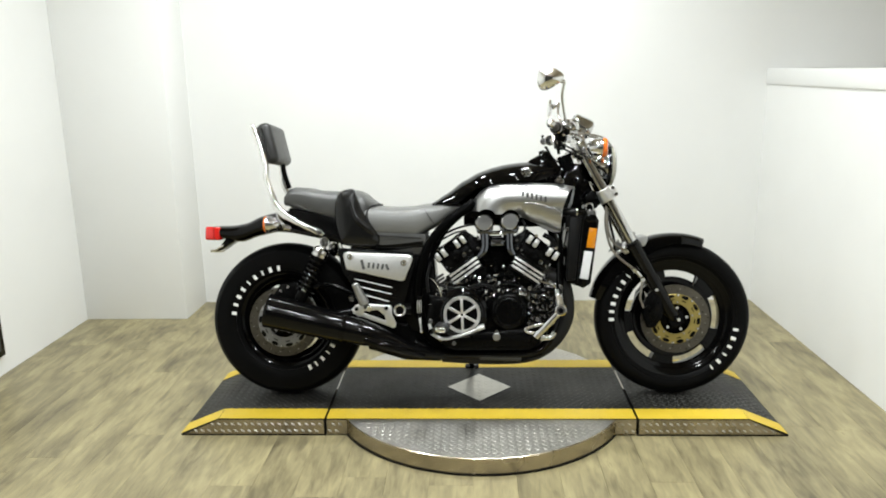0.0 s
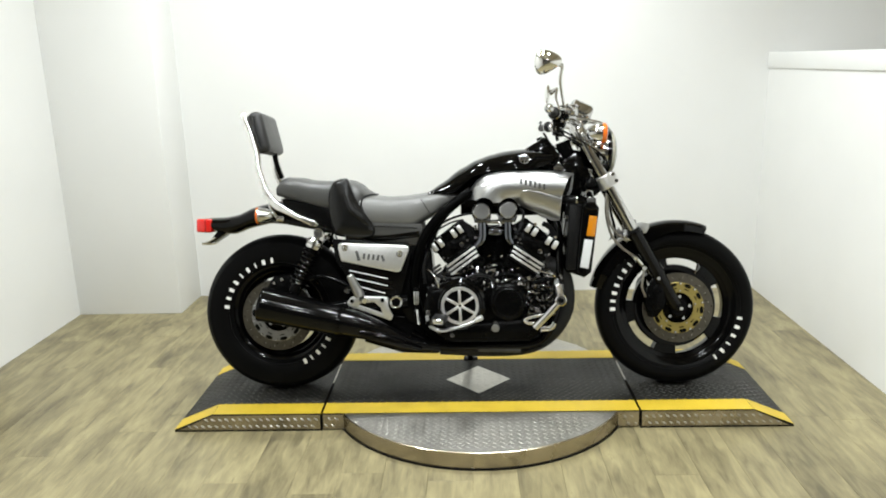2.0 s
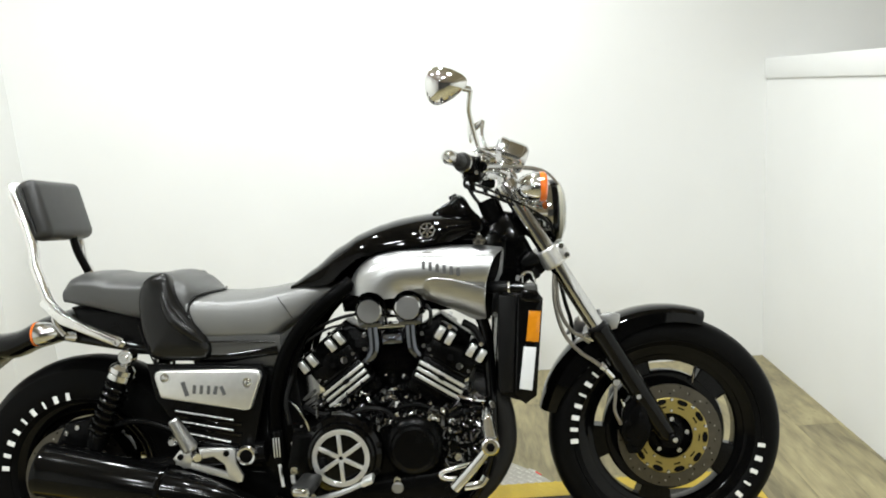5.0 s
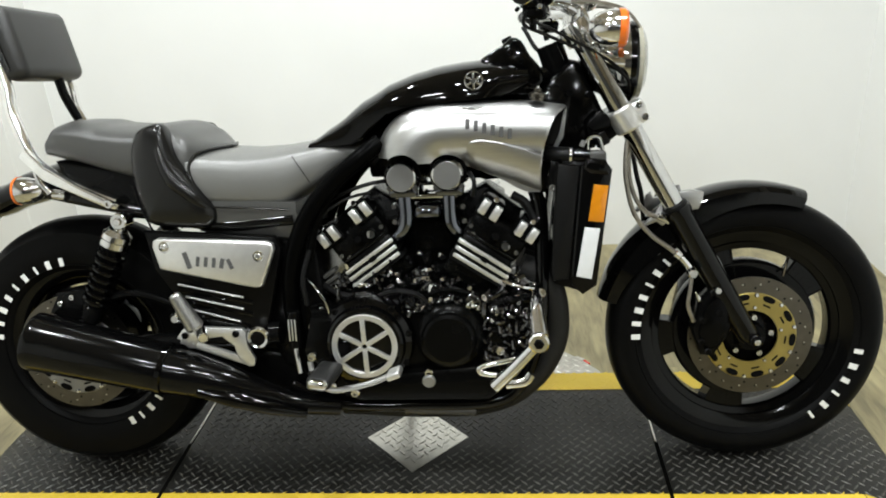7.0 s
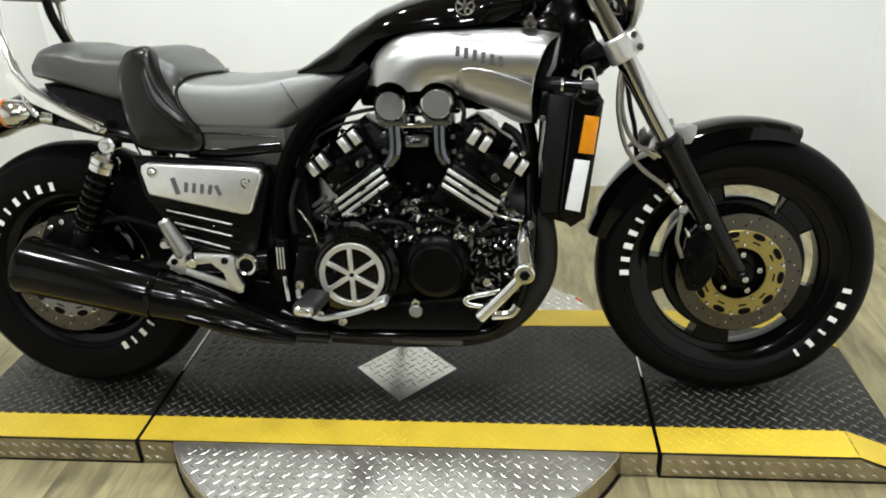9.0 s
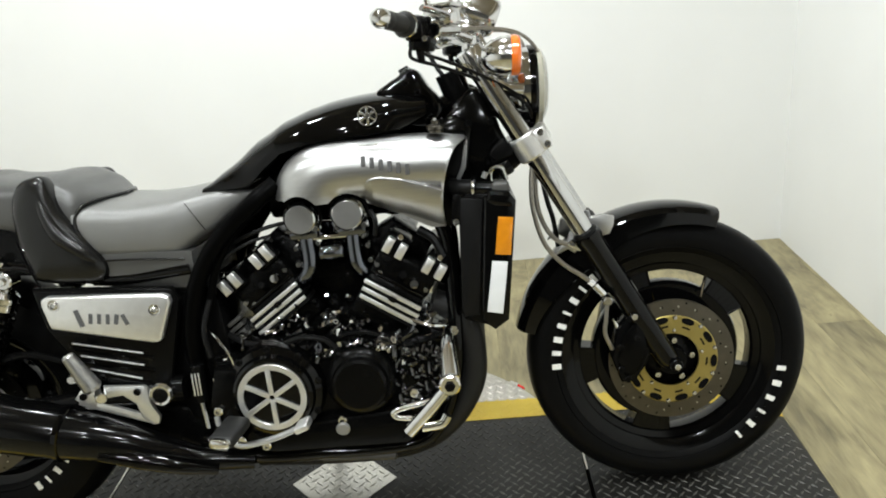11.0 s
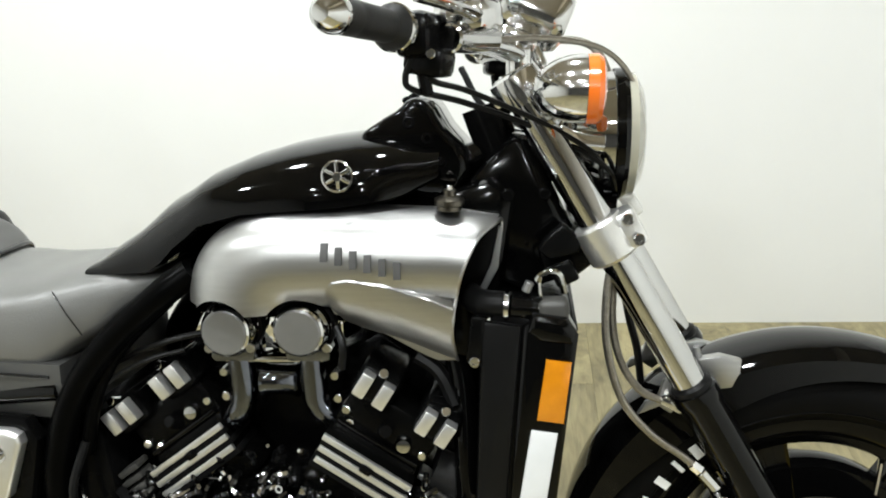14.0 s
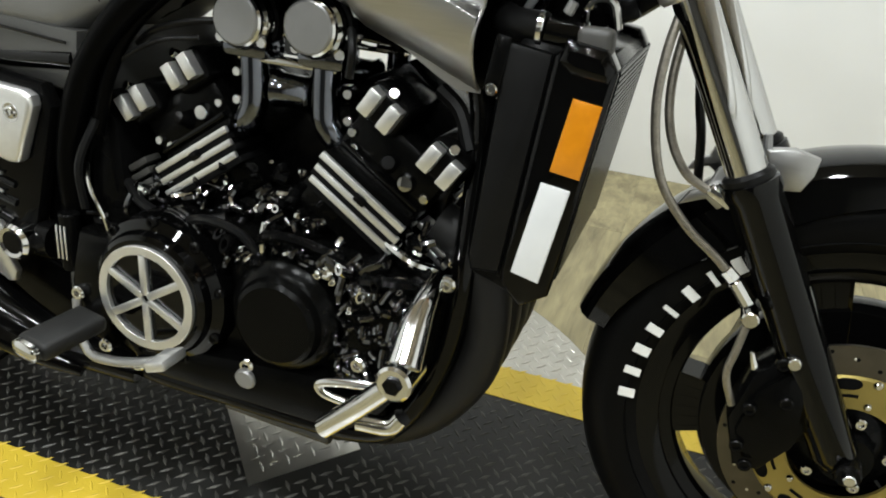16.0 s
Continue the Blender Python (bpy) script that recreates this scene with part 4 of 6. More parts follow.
emblem = part("emblem", lathe([(0.0175, 0), (0.0195, 0.0), (0.0195, 0.003), (0.0175, 0.0035), (0.0165, 0.002), (0.0165, 0.0)], (0.186, -0.1545, 0.909), (0.186, -1.1545, 1.0), 32), CHROME, tank, "round silver emblem")
bm = bmesh.new()
for k in range(3):
    box((0.034, 0.002, 0.0042), (0, 0, 0), 0.0006, Euler((0, math.radians(60 * k + 30), 0)).to_matrix(), bm=bm)
rod((0, 0.001, 0), (0, -0.003, 0), 0.006, seg=12, bm=bm)
part("emblem_spokes", bm, CHROME, emblem).matrix_local = Matrix.Translation((0.186, -0.1565, 0.909)) @ Euler((math.radians(4.5), 0, 0)).to_matrix().to_4x4()

SC_TOP = [(-0.028, 0.762), (-0.026, 0.78), (-0.021, 0.797), (-0.012, 0.812), (0.008, 0.835), (0.03, 0.85), (0.06, 0.862), (0.1, 0.868), (0.14, 0.87), (0.2, 0.869), (0.303, 0.863), (0.37, 0.852)]
SC_FRONT = [(0.66, 0.32), (0.714, 0.317), (0.748, 0.32), (0.8, 0.332), (0.833, 0.35), (0.848, 0.372), (0.86, 0.378)]


def scoop_low(x):
    low = 0.757 if x < 0.0 else 0.745 if x < 0.152 else ease([(0.152, 0.745), (0.164, 0.732), (0.225, 0.711), (0.334, 0.671)], x)
    for cx, cz, r in ((0.029, 0.722, 0.043), (0.124, 0.72, 0.041)):
        if abs(x - cx) < r:
            low = max(low, cz + math.sqrt(r ** 2 - (x - cx) ** 2))
    return low


def scoop_depth(x, z):
    """How far the scoop's skin stands off the bike's middle plane: an elbow duct with a second bulge below it."""
    cx, cz = 0.13, 0.742
    up = max(0.0, (z - cz) / (ease(SC_TOP, max(x, cx)) - cz))
    e = up if x >= cx else (max(0.0, (cx - x) / 0.158) ** 2.4 + up ** 2.4) ** (1 / 2.4)
    e = min(1.0, e)
    q = (e - 0.5) / 0.5 if e > 0.5 else (0.5 - e) / 0.52
    d = 0.112 + 0.075 * math.sqrt(max(0.0, 1 - abs(q) ** 2.2))
    if x > 0.158:
        zu, zl = ease([(0.158, 0.758), (0.166, 0.777), (0.178, 0.79), (0.197, 0.793), (0.236, 0.787), (0.281, 0.774), (0.33, 0.756)], x), scoop_low(x)
        t = (z - zl) / (zu - zl)
        u = max(0.0, (0.188 - x) / 0.034)
        bulge = 1 - (0.9 * ((t - 0.93) / 0.07) ** 2 if t > 0.93 else 0.8 * ((0.93 - t) / 0.93) ** 1.9) - u ** 2.4
        if 0 <= t <= 1 and bulge > 0:
            b, soft = 0.112 + 0.0735 * math.sqrt(bulge), 0.008
            h = max(0.0, soft - abs(d - b)) / soft
            d = max(d, b) + h * h * soft * 0.25
    return d


def scoop(sy):
    nu, nv = (280, 130) if sy < 0 else (90, 40)
    outer, inner = [], []
    for i in range(nu + 1):
        u = i / nu
        x = -0.028 + 0.398 * u
        z0, z1 = scoop_low(x), ease(SC_TOP, x)
        ro, ri = [], []
        for j in range(nv + 1):
            zz = z0 + (z1 - z0) * (1 - (1 - j / nv) ** 1.5)
            xx = x - (0.37 - ease(SC_FRONT, zz)) * max(0.0, (u - 0.55) / 0.45)
            d = scoop_depth(xx, zz)
            ro.append((xx, sy * d, zz))
            ri.append((xx - 0.0005, sy * (d - 0.003), zz))
        outer.append(ro)
        inner.append(ri)
    bm = bmesh.new()
    vo = [[bm.verts.new(p) for p in r] for r in outer]
    vi = [[bm.verts.new(p) for p in r] for r in inner]
    for i in range(nu):
        for j in range(nv):
            bm.faces.new((vo[i][j], vo[i + 1][j], vo[i + 1][j + 1], vo[i][j + 1]))
            bm.faces.new((vi[i][j], vi[i][j + 1], vi[i + 1][j + 1], vi[i + 1][j]))
    for j in range(nv):
        for i in (0, nu):
            bm.faces.new((vo[i][j], vo[i][j + 1], vi[i][j + 1], vi[i][j]))
    for i in range(nu):
        for j in (0, nv):
            bm.faces.new((vo[i][j], vo[i + 1][j], vi[i + 1][j], vi[i][j]))
    return bm


for sy in (-1, 1):
    s = part("air_scoop", scoop(sy), ALU, bike, "brushed aluminium air scoop cover")
    part("scoop_mouth", prism([(0.3, 0.675), (0.333, 0.664), (0.342, 0.73), (0.368, 0.783), (0.375, 0.836), (0.37, 0.848), (0.3, 0.85)], sy * 0.098, sy * 0.11, 0.003), SATIN, s, "black scoop mouth")
    # Near-black block painting the shade inside the mouth.
    part("mouth_lining", prism([(0.28, 0.725), (0.305, 0.715), (0.306, 0.8), (0.32, 0.842), (0.28, 0.845)], sy * 0.1, sy * 0.135, 0.004), HOLE, s, "shade inside the scoop mouth, painted near-black")
    edge = [(ease(SC_FRONT, z) + 0.0005, sy * (scoop_depth(ease(SC_FRONT, z), z) - 0.001), z) for z in (0.676, 0.69, 0.715, 0.74, 0.765, 0.79, 0.815, 0.835, 0.847)]
    part("scoop_lip", tube(edge + [(0.376, sy * 0.112, 0.846), (0.3755, sy * 0.11, 0.83), (0.369, sy * 0.11, 0.785)], 0.0022, 8), ALU, s, "bright scoop lip")
    part("mouth_vane", prism([(0.352, 0.75), (0.371, 0.785), (0.377, 0.835), (0.372, 0.838), (0.362, 0.79), (0.346, 0.756)], sy * 0.108, sy * 0.114, 0.001), CARB, s, "grey inner edge of the mouth")
    if sy < 0:
        for k in range(6):
            x0, zc = 0.1665 + 0.0172 * k, 0.8235 - 0.0046 * k
            bm = bmesh.new()
            grid = [[bm.verts.new((x0 + 0.0085 * p / 2 + 0.001 * q / 6, -scoop_depth(x0 + 0.0085 * p / 2, zc - 0.0105 + 0.0035 * q) - 0.003, zc - 0.0105 + 0.0035 * q)) for q in range(7)] for p in range(3)]
            for p in range(2):
                for q in range(6):
                    bm.faces.new((grid[p][q], grid[p + 1][q], grid[p + 1][q + 1], grid[p][q + 1]))
            g = bmesh.ops.extrude_face_region(bm, geom=bm.faces[:])
            bmesh.ops.translate(bm, vec=(0, 0.0028, 0), verts=[v for v in g["geom"] if isinstance(v, bmesh.types.BMVert)])
            part("scoop_mark", bm, INK, s, "grey printed block")
part("carburettor_plenum", prism([(0.16, 0.71), (0.2, 0.69), (0.25, 0.694), (0.29, 0.7), (0.28, 0.72), (0.2, 0.728)], -0.06, 0.06, 0.008), SATIN, bike, "black intake plenum")
part("airbox", loft([oval(-0.06, 0.06, 0.7, 0.8), oval(0.0, 0.1, 0.7, 0.86), oval(0.15, 0.11, 0.69, 0.885), oval(0.3, 0.1, 0.69, 0.88), oval(0.36, 0.08, 0.72, 0.87)]), SATIN, bike, "black airbox under the tank cover")
cap = part("filler_knob", lathe([(0.015, 0), (0.015, 0.005), (0.018, 0.007), (0.018, 0.013), (0.012, 0.016), (0.008, 0.017), (0.008, 0.024), (0, 0.025)], (0.316, -0.14, 0.864), (0.318, -0.142, 0.9), 20), DISC, bike, "small dark filler cap")
part("cap_stem", rod((0.3175, -0.142, 0.886), (0.3178, -0.142, 0.893), 0.004, seg=10), CHROME, cap)


def seat_ring(x, w, z0, z1, crown=0.012, n=30):
    """A cushion section: flat-sided, with a softly crowned top."""
    ring = []
    for k in range(n):
        a = 2 * math.pi * k / n
        c, s = math.cos(a), math.sin(a)
        y = w * math.copysign(abs(c) ** 0.42, c)
        z = (z0 + z1) / 2 + (z1 - z0) / 2 * math.copysign(abs(s) ** 0.42, s)
        if s > 0:
            z += crown * (1 - (y / w) ** 2) - crown * 0.4
        ring.append((x, y, z))
    return ring


rows = []
for k in range(25):
    x = -0.45 + 0.378 * k / 24
    top = ease([(-0.45, 0.786), (-0.42, 0.777), (-0.34, 0.771), (-0.274, 0.773), (-0.2, 0.783), (-0.14, 0.79), (-0.1, 0.786), (-0.072, 0.779)], x)
    low = ease([(-0.45, 0.665), (-0.398, 0.658), (-0.248, 0.65), (-0.17, 0.694), (-0.116, 0.737), (-0.072, 0.772)], x)
    w = ease([(-0.45, 0.155), (-0.35, 0.155), (-0.25, 0.15), (-0.15, 0.128), (-0.078, 0.1)], x)
    rows.append(seat_ring(x, w, low, top))
seat = part("rider_seat", loft(rows), SEAT_VINYL, bike, "vinyl rider's seat, its sheen put into a paler grey")
rows = []
for k in range(13):
    x = -0.44 + 0.228 * k / 12
    top = 0.668 - 0.012 * k / 12
    low = ease([(-0.44, 0.606), (-0.4, 0.602), (-0.27, 0.585), (-0.212, 0.58)], x)
    side = [(0.149, top + 0.012), (0.151, top - 0.01), (0.148, (top + low) / 2), (0.138, low + 0.006), (0.13, low)]
    rows.append([(x, -y, z) for y, z in side] + [(x, y, z) for y, z in reversed(side)])
part("seat_skirt", loft(rows), SKIRT, seat, "lower seat edge, its shade put into a darker grey")
for sy in (-1, 1):
    part("seat_seam", tube([(-0.41, sy * 0.156, 0.664), (-0.32, sy * 0.156, 0.66), (-0.228, sy * 0.151, 0.652)], 0.0022, 8), VINYL_SMOOTH, seat)
    part("seat_seam", tube([(-0.178, sy * 0.142, 0.708), (-0.196, sy * 0.142, 0.738), (-0.215, sy * 0.136, 0.766)], 0.0009, 8), VINYL_SMOOTH, seat)
    part("seat_seam", tube([(-0.396, 0, 0.786), (-0.404, sy * 0.05, 0.786), (-0.419, sy * 0.1, 0.784), (-0.434, sy * 0.136, 0.775), (-0.442, sy * 0.151, 0.752), (-0.436, sy * 0.158, 0.724), (-0.405, sy * 0.159, 0.663)], 0.0042, 10), VINYL_SMOOTH, seat, "dark piping between the seats")
rows = []
for k in range(19):
    x = -0.775 + 0.25 * k / 18
    top = ease([(-0.775, 0.828), (-0.77, 0.846), (-0.752, 0.855), (-0.69, 0.852), (-0.66, 0.843), (-0.6, 0.838), (-0.525, 0.836)], x)
    low = ease([(-0.775, 0.785), (-0.745, 0.774), (-0.568, 0.724), (-0.525, 0.715)], x)
    rows.append(seat_ring(x, 0.134 + 0.018 * k / 18, low, top))
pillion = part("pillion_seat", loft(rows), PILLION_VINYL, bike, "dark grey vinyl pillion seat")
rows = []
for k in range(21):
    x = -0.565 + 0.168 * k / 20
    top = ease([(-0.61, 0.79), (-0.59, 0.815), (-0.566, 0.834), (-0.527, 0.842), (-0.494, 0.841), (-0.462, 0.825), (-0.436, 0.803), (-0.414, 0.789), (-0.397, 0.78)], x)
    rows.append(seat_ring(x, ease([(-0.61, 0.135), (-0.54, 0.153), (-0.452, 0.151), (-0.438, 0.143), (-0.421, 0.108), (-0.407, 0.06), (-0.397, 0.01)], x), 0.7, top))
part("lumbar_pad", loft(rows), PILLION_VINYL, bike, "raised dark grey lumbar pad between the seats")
for sy in (-1, 1):
    cowl = [(-0.562, 0.812), (-0.545, 0.838), (-0.515, 0.849), (-0.492, 0.846), (-0.478, 0.815), (-0.462, 0.77), (-0.43, 0.72), (-0.396, 0.668), (-0.39, 0.65), (-0.396, 0.628), (-0.425, 0.616), (-0.533, 0.626), (-0.552, 0.65), (-0.566, 0.708), (-0.57, 0.77)]
    mx, mz = -0.49, 0.72
    rows = [[(mx + (x - mx) * k, sy * y, mz + (z - mz) * k * (0.9 if sy > 0 and z > mz else 1.0)) for x, z in curve_loop(cowl)] for k, y in ((0.98, 0.128), (1.0, 0.142), (0.99, 0.152), (0.955, 0.16), (0.88, 0.167), (0.74, 0.172), (0.5, 0.175), (0.02, 0.176))]
    ob = part("seat_cowl", loft(rows), VINYL_SMOOTH, bike, "smooth black padded seat side")
    part("cowl_ridge", tube([(-0.5, sy * 0.16, 0.828), (-0.495, sy * 0.166, 0.78), (-0.474, sy * 0.168, 0.728), (-0.43, sy * 0.166, 0.686), (-0.4, sy * 0.158, 0.656)], (0.006, 0.013, 0.017, 0.014, 0.006), 16), VINYL_SMOOTH, ob)
    part("cowl_strap", tube([(-0.573, sy * 0.155, 0.72), (-0.558, sy * 0.158, 0.665), (-0.535, sy * 0.16, 0.61)], 0.0022, 8), SATIN, ob)
part("seat_base", prism([(-0.76, 0.775), (-0.72, 0.69), (-0.6, 0.64), (-0.4, 0.62), (-0.25, 0.59), (-0.22, 0.65), (-0.4, 0.68), (-0.55, 0.74)], -0.132, 0.132, 0.01), SATIN, bike, "black seat base")

# --- tail ---
TAIL_TOP = [(-1.06, 0.704), (-1.0, 0.705), (-0.95, 0.715), (-0.875, 0.748), (-0.78, 0.768), (-0.65, 0.77), (-0.58, 0.75)]
TAIL_LOW = [(-1.06, 0.655), (-1.02, 0.64), (-0.97, 0.635), (-0.9, 0.66), (-0.82, 0.676), (-0.7, 0.665), (-0.58, 0.63)]
rows = [oval(x, ease([(-1.06, 0.062), (-0.95, 0.072), (-0.85, 0.09), (-0.6, 0.11)], x), ease(TAIL_LOW, x), ease(TAIL_TOP, x), 2.5) for x in [-1.06 + 0.48 * k / 20 for k in range(21)]]
tail = part("rear_fender", loft(rows), GLOSS, bike, "gloss black rear mudguard and tail")
part("inner_fender", prism([(-1.0, 0.64), (-1.06, 0.6), (-1.075, 0.598), (-1.03, 0.655)], -0.05, 0.05, 0.004), SATIN, tail)
light = part("tail_light", box((0.062, 0.13, 0.055), (-1.082, 0, 0.674), 0.009, Euler((0, math.radians(3), 0)).to_matrix(), seg=3), RED, bike, "red tail light lens")
part("lens_seam", box((0.003, 0.131, 0.056), (-1.075, 0, 0.674), 0.001), SATIN, light)
plate = part("plate_bracket", tube([(-1.04, -0.05, 0.625), (-1.075, -0.05, 0.607), (-1.095, -0.05, 0.602), (-1.06, -0.05, 0.6), (-1.035, -0.05, 0.605)], 0.0045, 8), CHROME, bike, "small chrome plate bracket")
part("bracket_bar", rod((-1.075, -0.05, 0.606), (-1.075, 0.05, 0.606), 0.004, seg=8), CHROME, plate)
for y in (-0.135, 0.135):
    b = bullet("rear_indicator", (-0.823, y, 0.712), (-1, 0, 0.02), ORANGE, bike, "chrome bullet rear indicator", 0.031, 0.45)
    part("stalk", tube([(-0.81, y * 0.6, 0.71), (-0.8, y * 0.8, 0.708), (-0.795, y, 0.71)], 0.011), CHROME, b)
    part("flange", rod((-0.77, y * 0.9, 0.7), (-0.74, y * 0.9, 0.695), 0.013, seg=12), CHROME, b)
    bolts([(-0.72, -0.112, 0.69), (-0.69, -0.115, 0.683)], tail) if y < 0 else None

sissy = part("sissy_bar", tube([(-0.617, -0.136, 0.676), (-0.68, -0.14, 0.704), (-0.76, -0.14, 0.75), (-0.798, -0.138, 0.79), (-0.815, -0.136, 0.84), (-0.833, -0.13, 0.89), (-0.836, -0.125, 0.94), (-0.86, -0.12, 1.02), (-0.888, -0.105, 1.088), (-0.892, -0.08, 1.102), (-0.892, 0.08, 1.102), (-0.888, 0.105, 1.088), (-0.86, 0.12, 1.02), (-0.836, 0.125, 0.94), (-0.833, 0.13, 0.89), (-0.815, 0.136, 0.84), (-0.798, 0.138, 0.79), (-0.76, 0.14, 0.75), (-0.68, 0.14, 0.704), (-0.617, 0.136, 0.676)], 0.0128, 14), ALU_POLISHED, bike, "satin chrome passenger backrest frame")
for sy in (-1, 1):
    part("strut", prism([(-0.6, 0.676), (-0.61, 0.664), (-0.63, 0.668), (-0.77, 0.735), (-0.82, 0.79), (-0.8, 0.81), (-0.76, 0.765), (-0.69, 0.72)], sy * 0.142, sy * 0.156, 0.005), ALU_POLISHED, sissy, "satin chrome backrest strut")
    bolts([(-0.622, sy * 0.156 if sy < 0 else 0.142, 0.679)], sissy, BIG_BOLT)
    part("brace", tube([(-0.79, sy * 0.14, 0.77), (-0.785, sy * 0.142, 0.735), (-0.765, sy * 0.14, 0.705)], 0.008), CHROME, sissy)
pad_m = Matrix.Translation((-0.832, 0, 1.035)) @ Euler((0, math.radians(-13.5), 0)).to_matrix().to_4x4()
bm = box((0.058, 0.25, 0.165), (0, 0, 0), 0.024, seg=5)
pad = part("backrest_pad", bm, VINYL, bike, "dark vinyl backrest pad")
pad.matrix_local = pad_m
for sy in (-1, 1):
    part("pad_piping", tube([(-0.006, sy * 0.1262, -0.06), (-0.008, sy * 0.1262, 0.0), (-0.006, sy * 0.1262, 0.062)], 0.0035, 8), VINYL_SMOOTH, pad)
part("pad_plate", box((0.006, 0.2, 0.12), (-0.03, 0, 0), 0.002), SATIN, pad)
part("pad_post", tube([(-0.81, 0.03, 0.97), (-0.805, 0.04, 0.92), (-0.79, 0.06, 0.86)], 0.011), SATIN, sissy, "black pad post")

# --- side panels and frame ---
for sy in (-1, 1):
    panel = part("side_cover", prism([(-0.545, 0.62), (-0.25, 0.6), (-0.235, 0.57), (-0.29, 0.36), (-0.34, 0.355), (-0.46, 0.42), (-0.53, 0.53)], sy * 0.14, sy * 0.165, 0.008), SATIN, bike, "black louvred side cover")
    badge = part("badge_plate", prism([(-0.519, 0.588), (-0.516, 0.6), (-0.504, 0.606), (-0.262, 0.592), (-0.249, 0.586), (-0.246, 0.573), (-0.277, 0.495), (-0.284, 0.49), (-0.297, 0.489), (-0.503, 0.534), (-0.508, 0.538)], sy * 0.165, sy * 0.186, 0.006, seg=3), ALU_BRIGHT, panel, "brushed aluminium badge plate")
    if sy < 0:
        for x, z in ((-0.49, 0.5865), (-0.281, 0.5605)):
            part("badge_bolt", lathe([(0.013, -0.0005), (0.0125, 0.001), (0.009, 0.0005), (0.008, 0.003), (0.005, 0.0045), (0.004, 0.002), (0, 0.002)], (x, -0.186, z), (x, -1.186, z), 20), CHROME, badge)
        for k, (x, w, h, a) in enumerate(((-0.442, 0.011, 0.038, -14), (-0.418, 0.008, 0.022, 10), (-0.4, 0.008, 0.022, 10), (-0.382, 0.008, 0.022, 10), (-0.364, 0.009, 0.022, 16), (-0.346, 0.009, 0.024, -20))):
            part("badge_mark", box((w, 0.0012, h), (x, -0.1866, 0.556 - 0.12 * (x + 0.45) * 0.9), 0.0003, Euler((0, math.radians(a), 0)).to_matrix(), seg=1), INK, badge, "dark plain bars")
        for (x0, z0), (x1, z1) in (((-0.478, 0.497), (-0.33, 0.463)), ((-0.464, 0.468), (-0.332, 0.436)), ((-0.45, 0.437), (-0.342, 0.407))):
            part("louvre", rod((x0, -0.168, z0), (x1, -0.168, z1), 0.0026, seg=8), ALU, panel, "bright louvre strip")
            part("louvre_fin", rod((x0, -0.164, z0 - 0.012), (x1 + 0.02, -0.164, z1 - 0.014), 0.006, seg=8), GLOSS, panel)

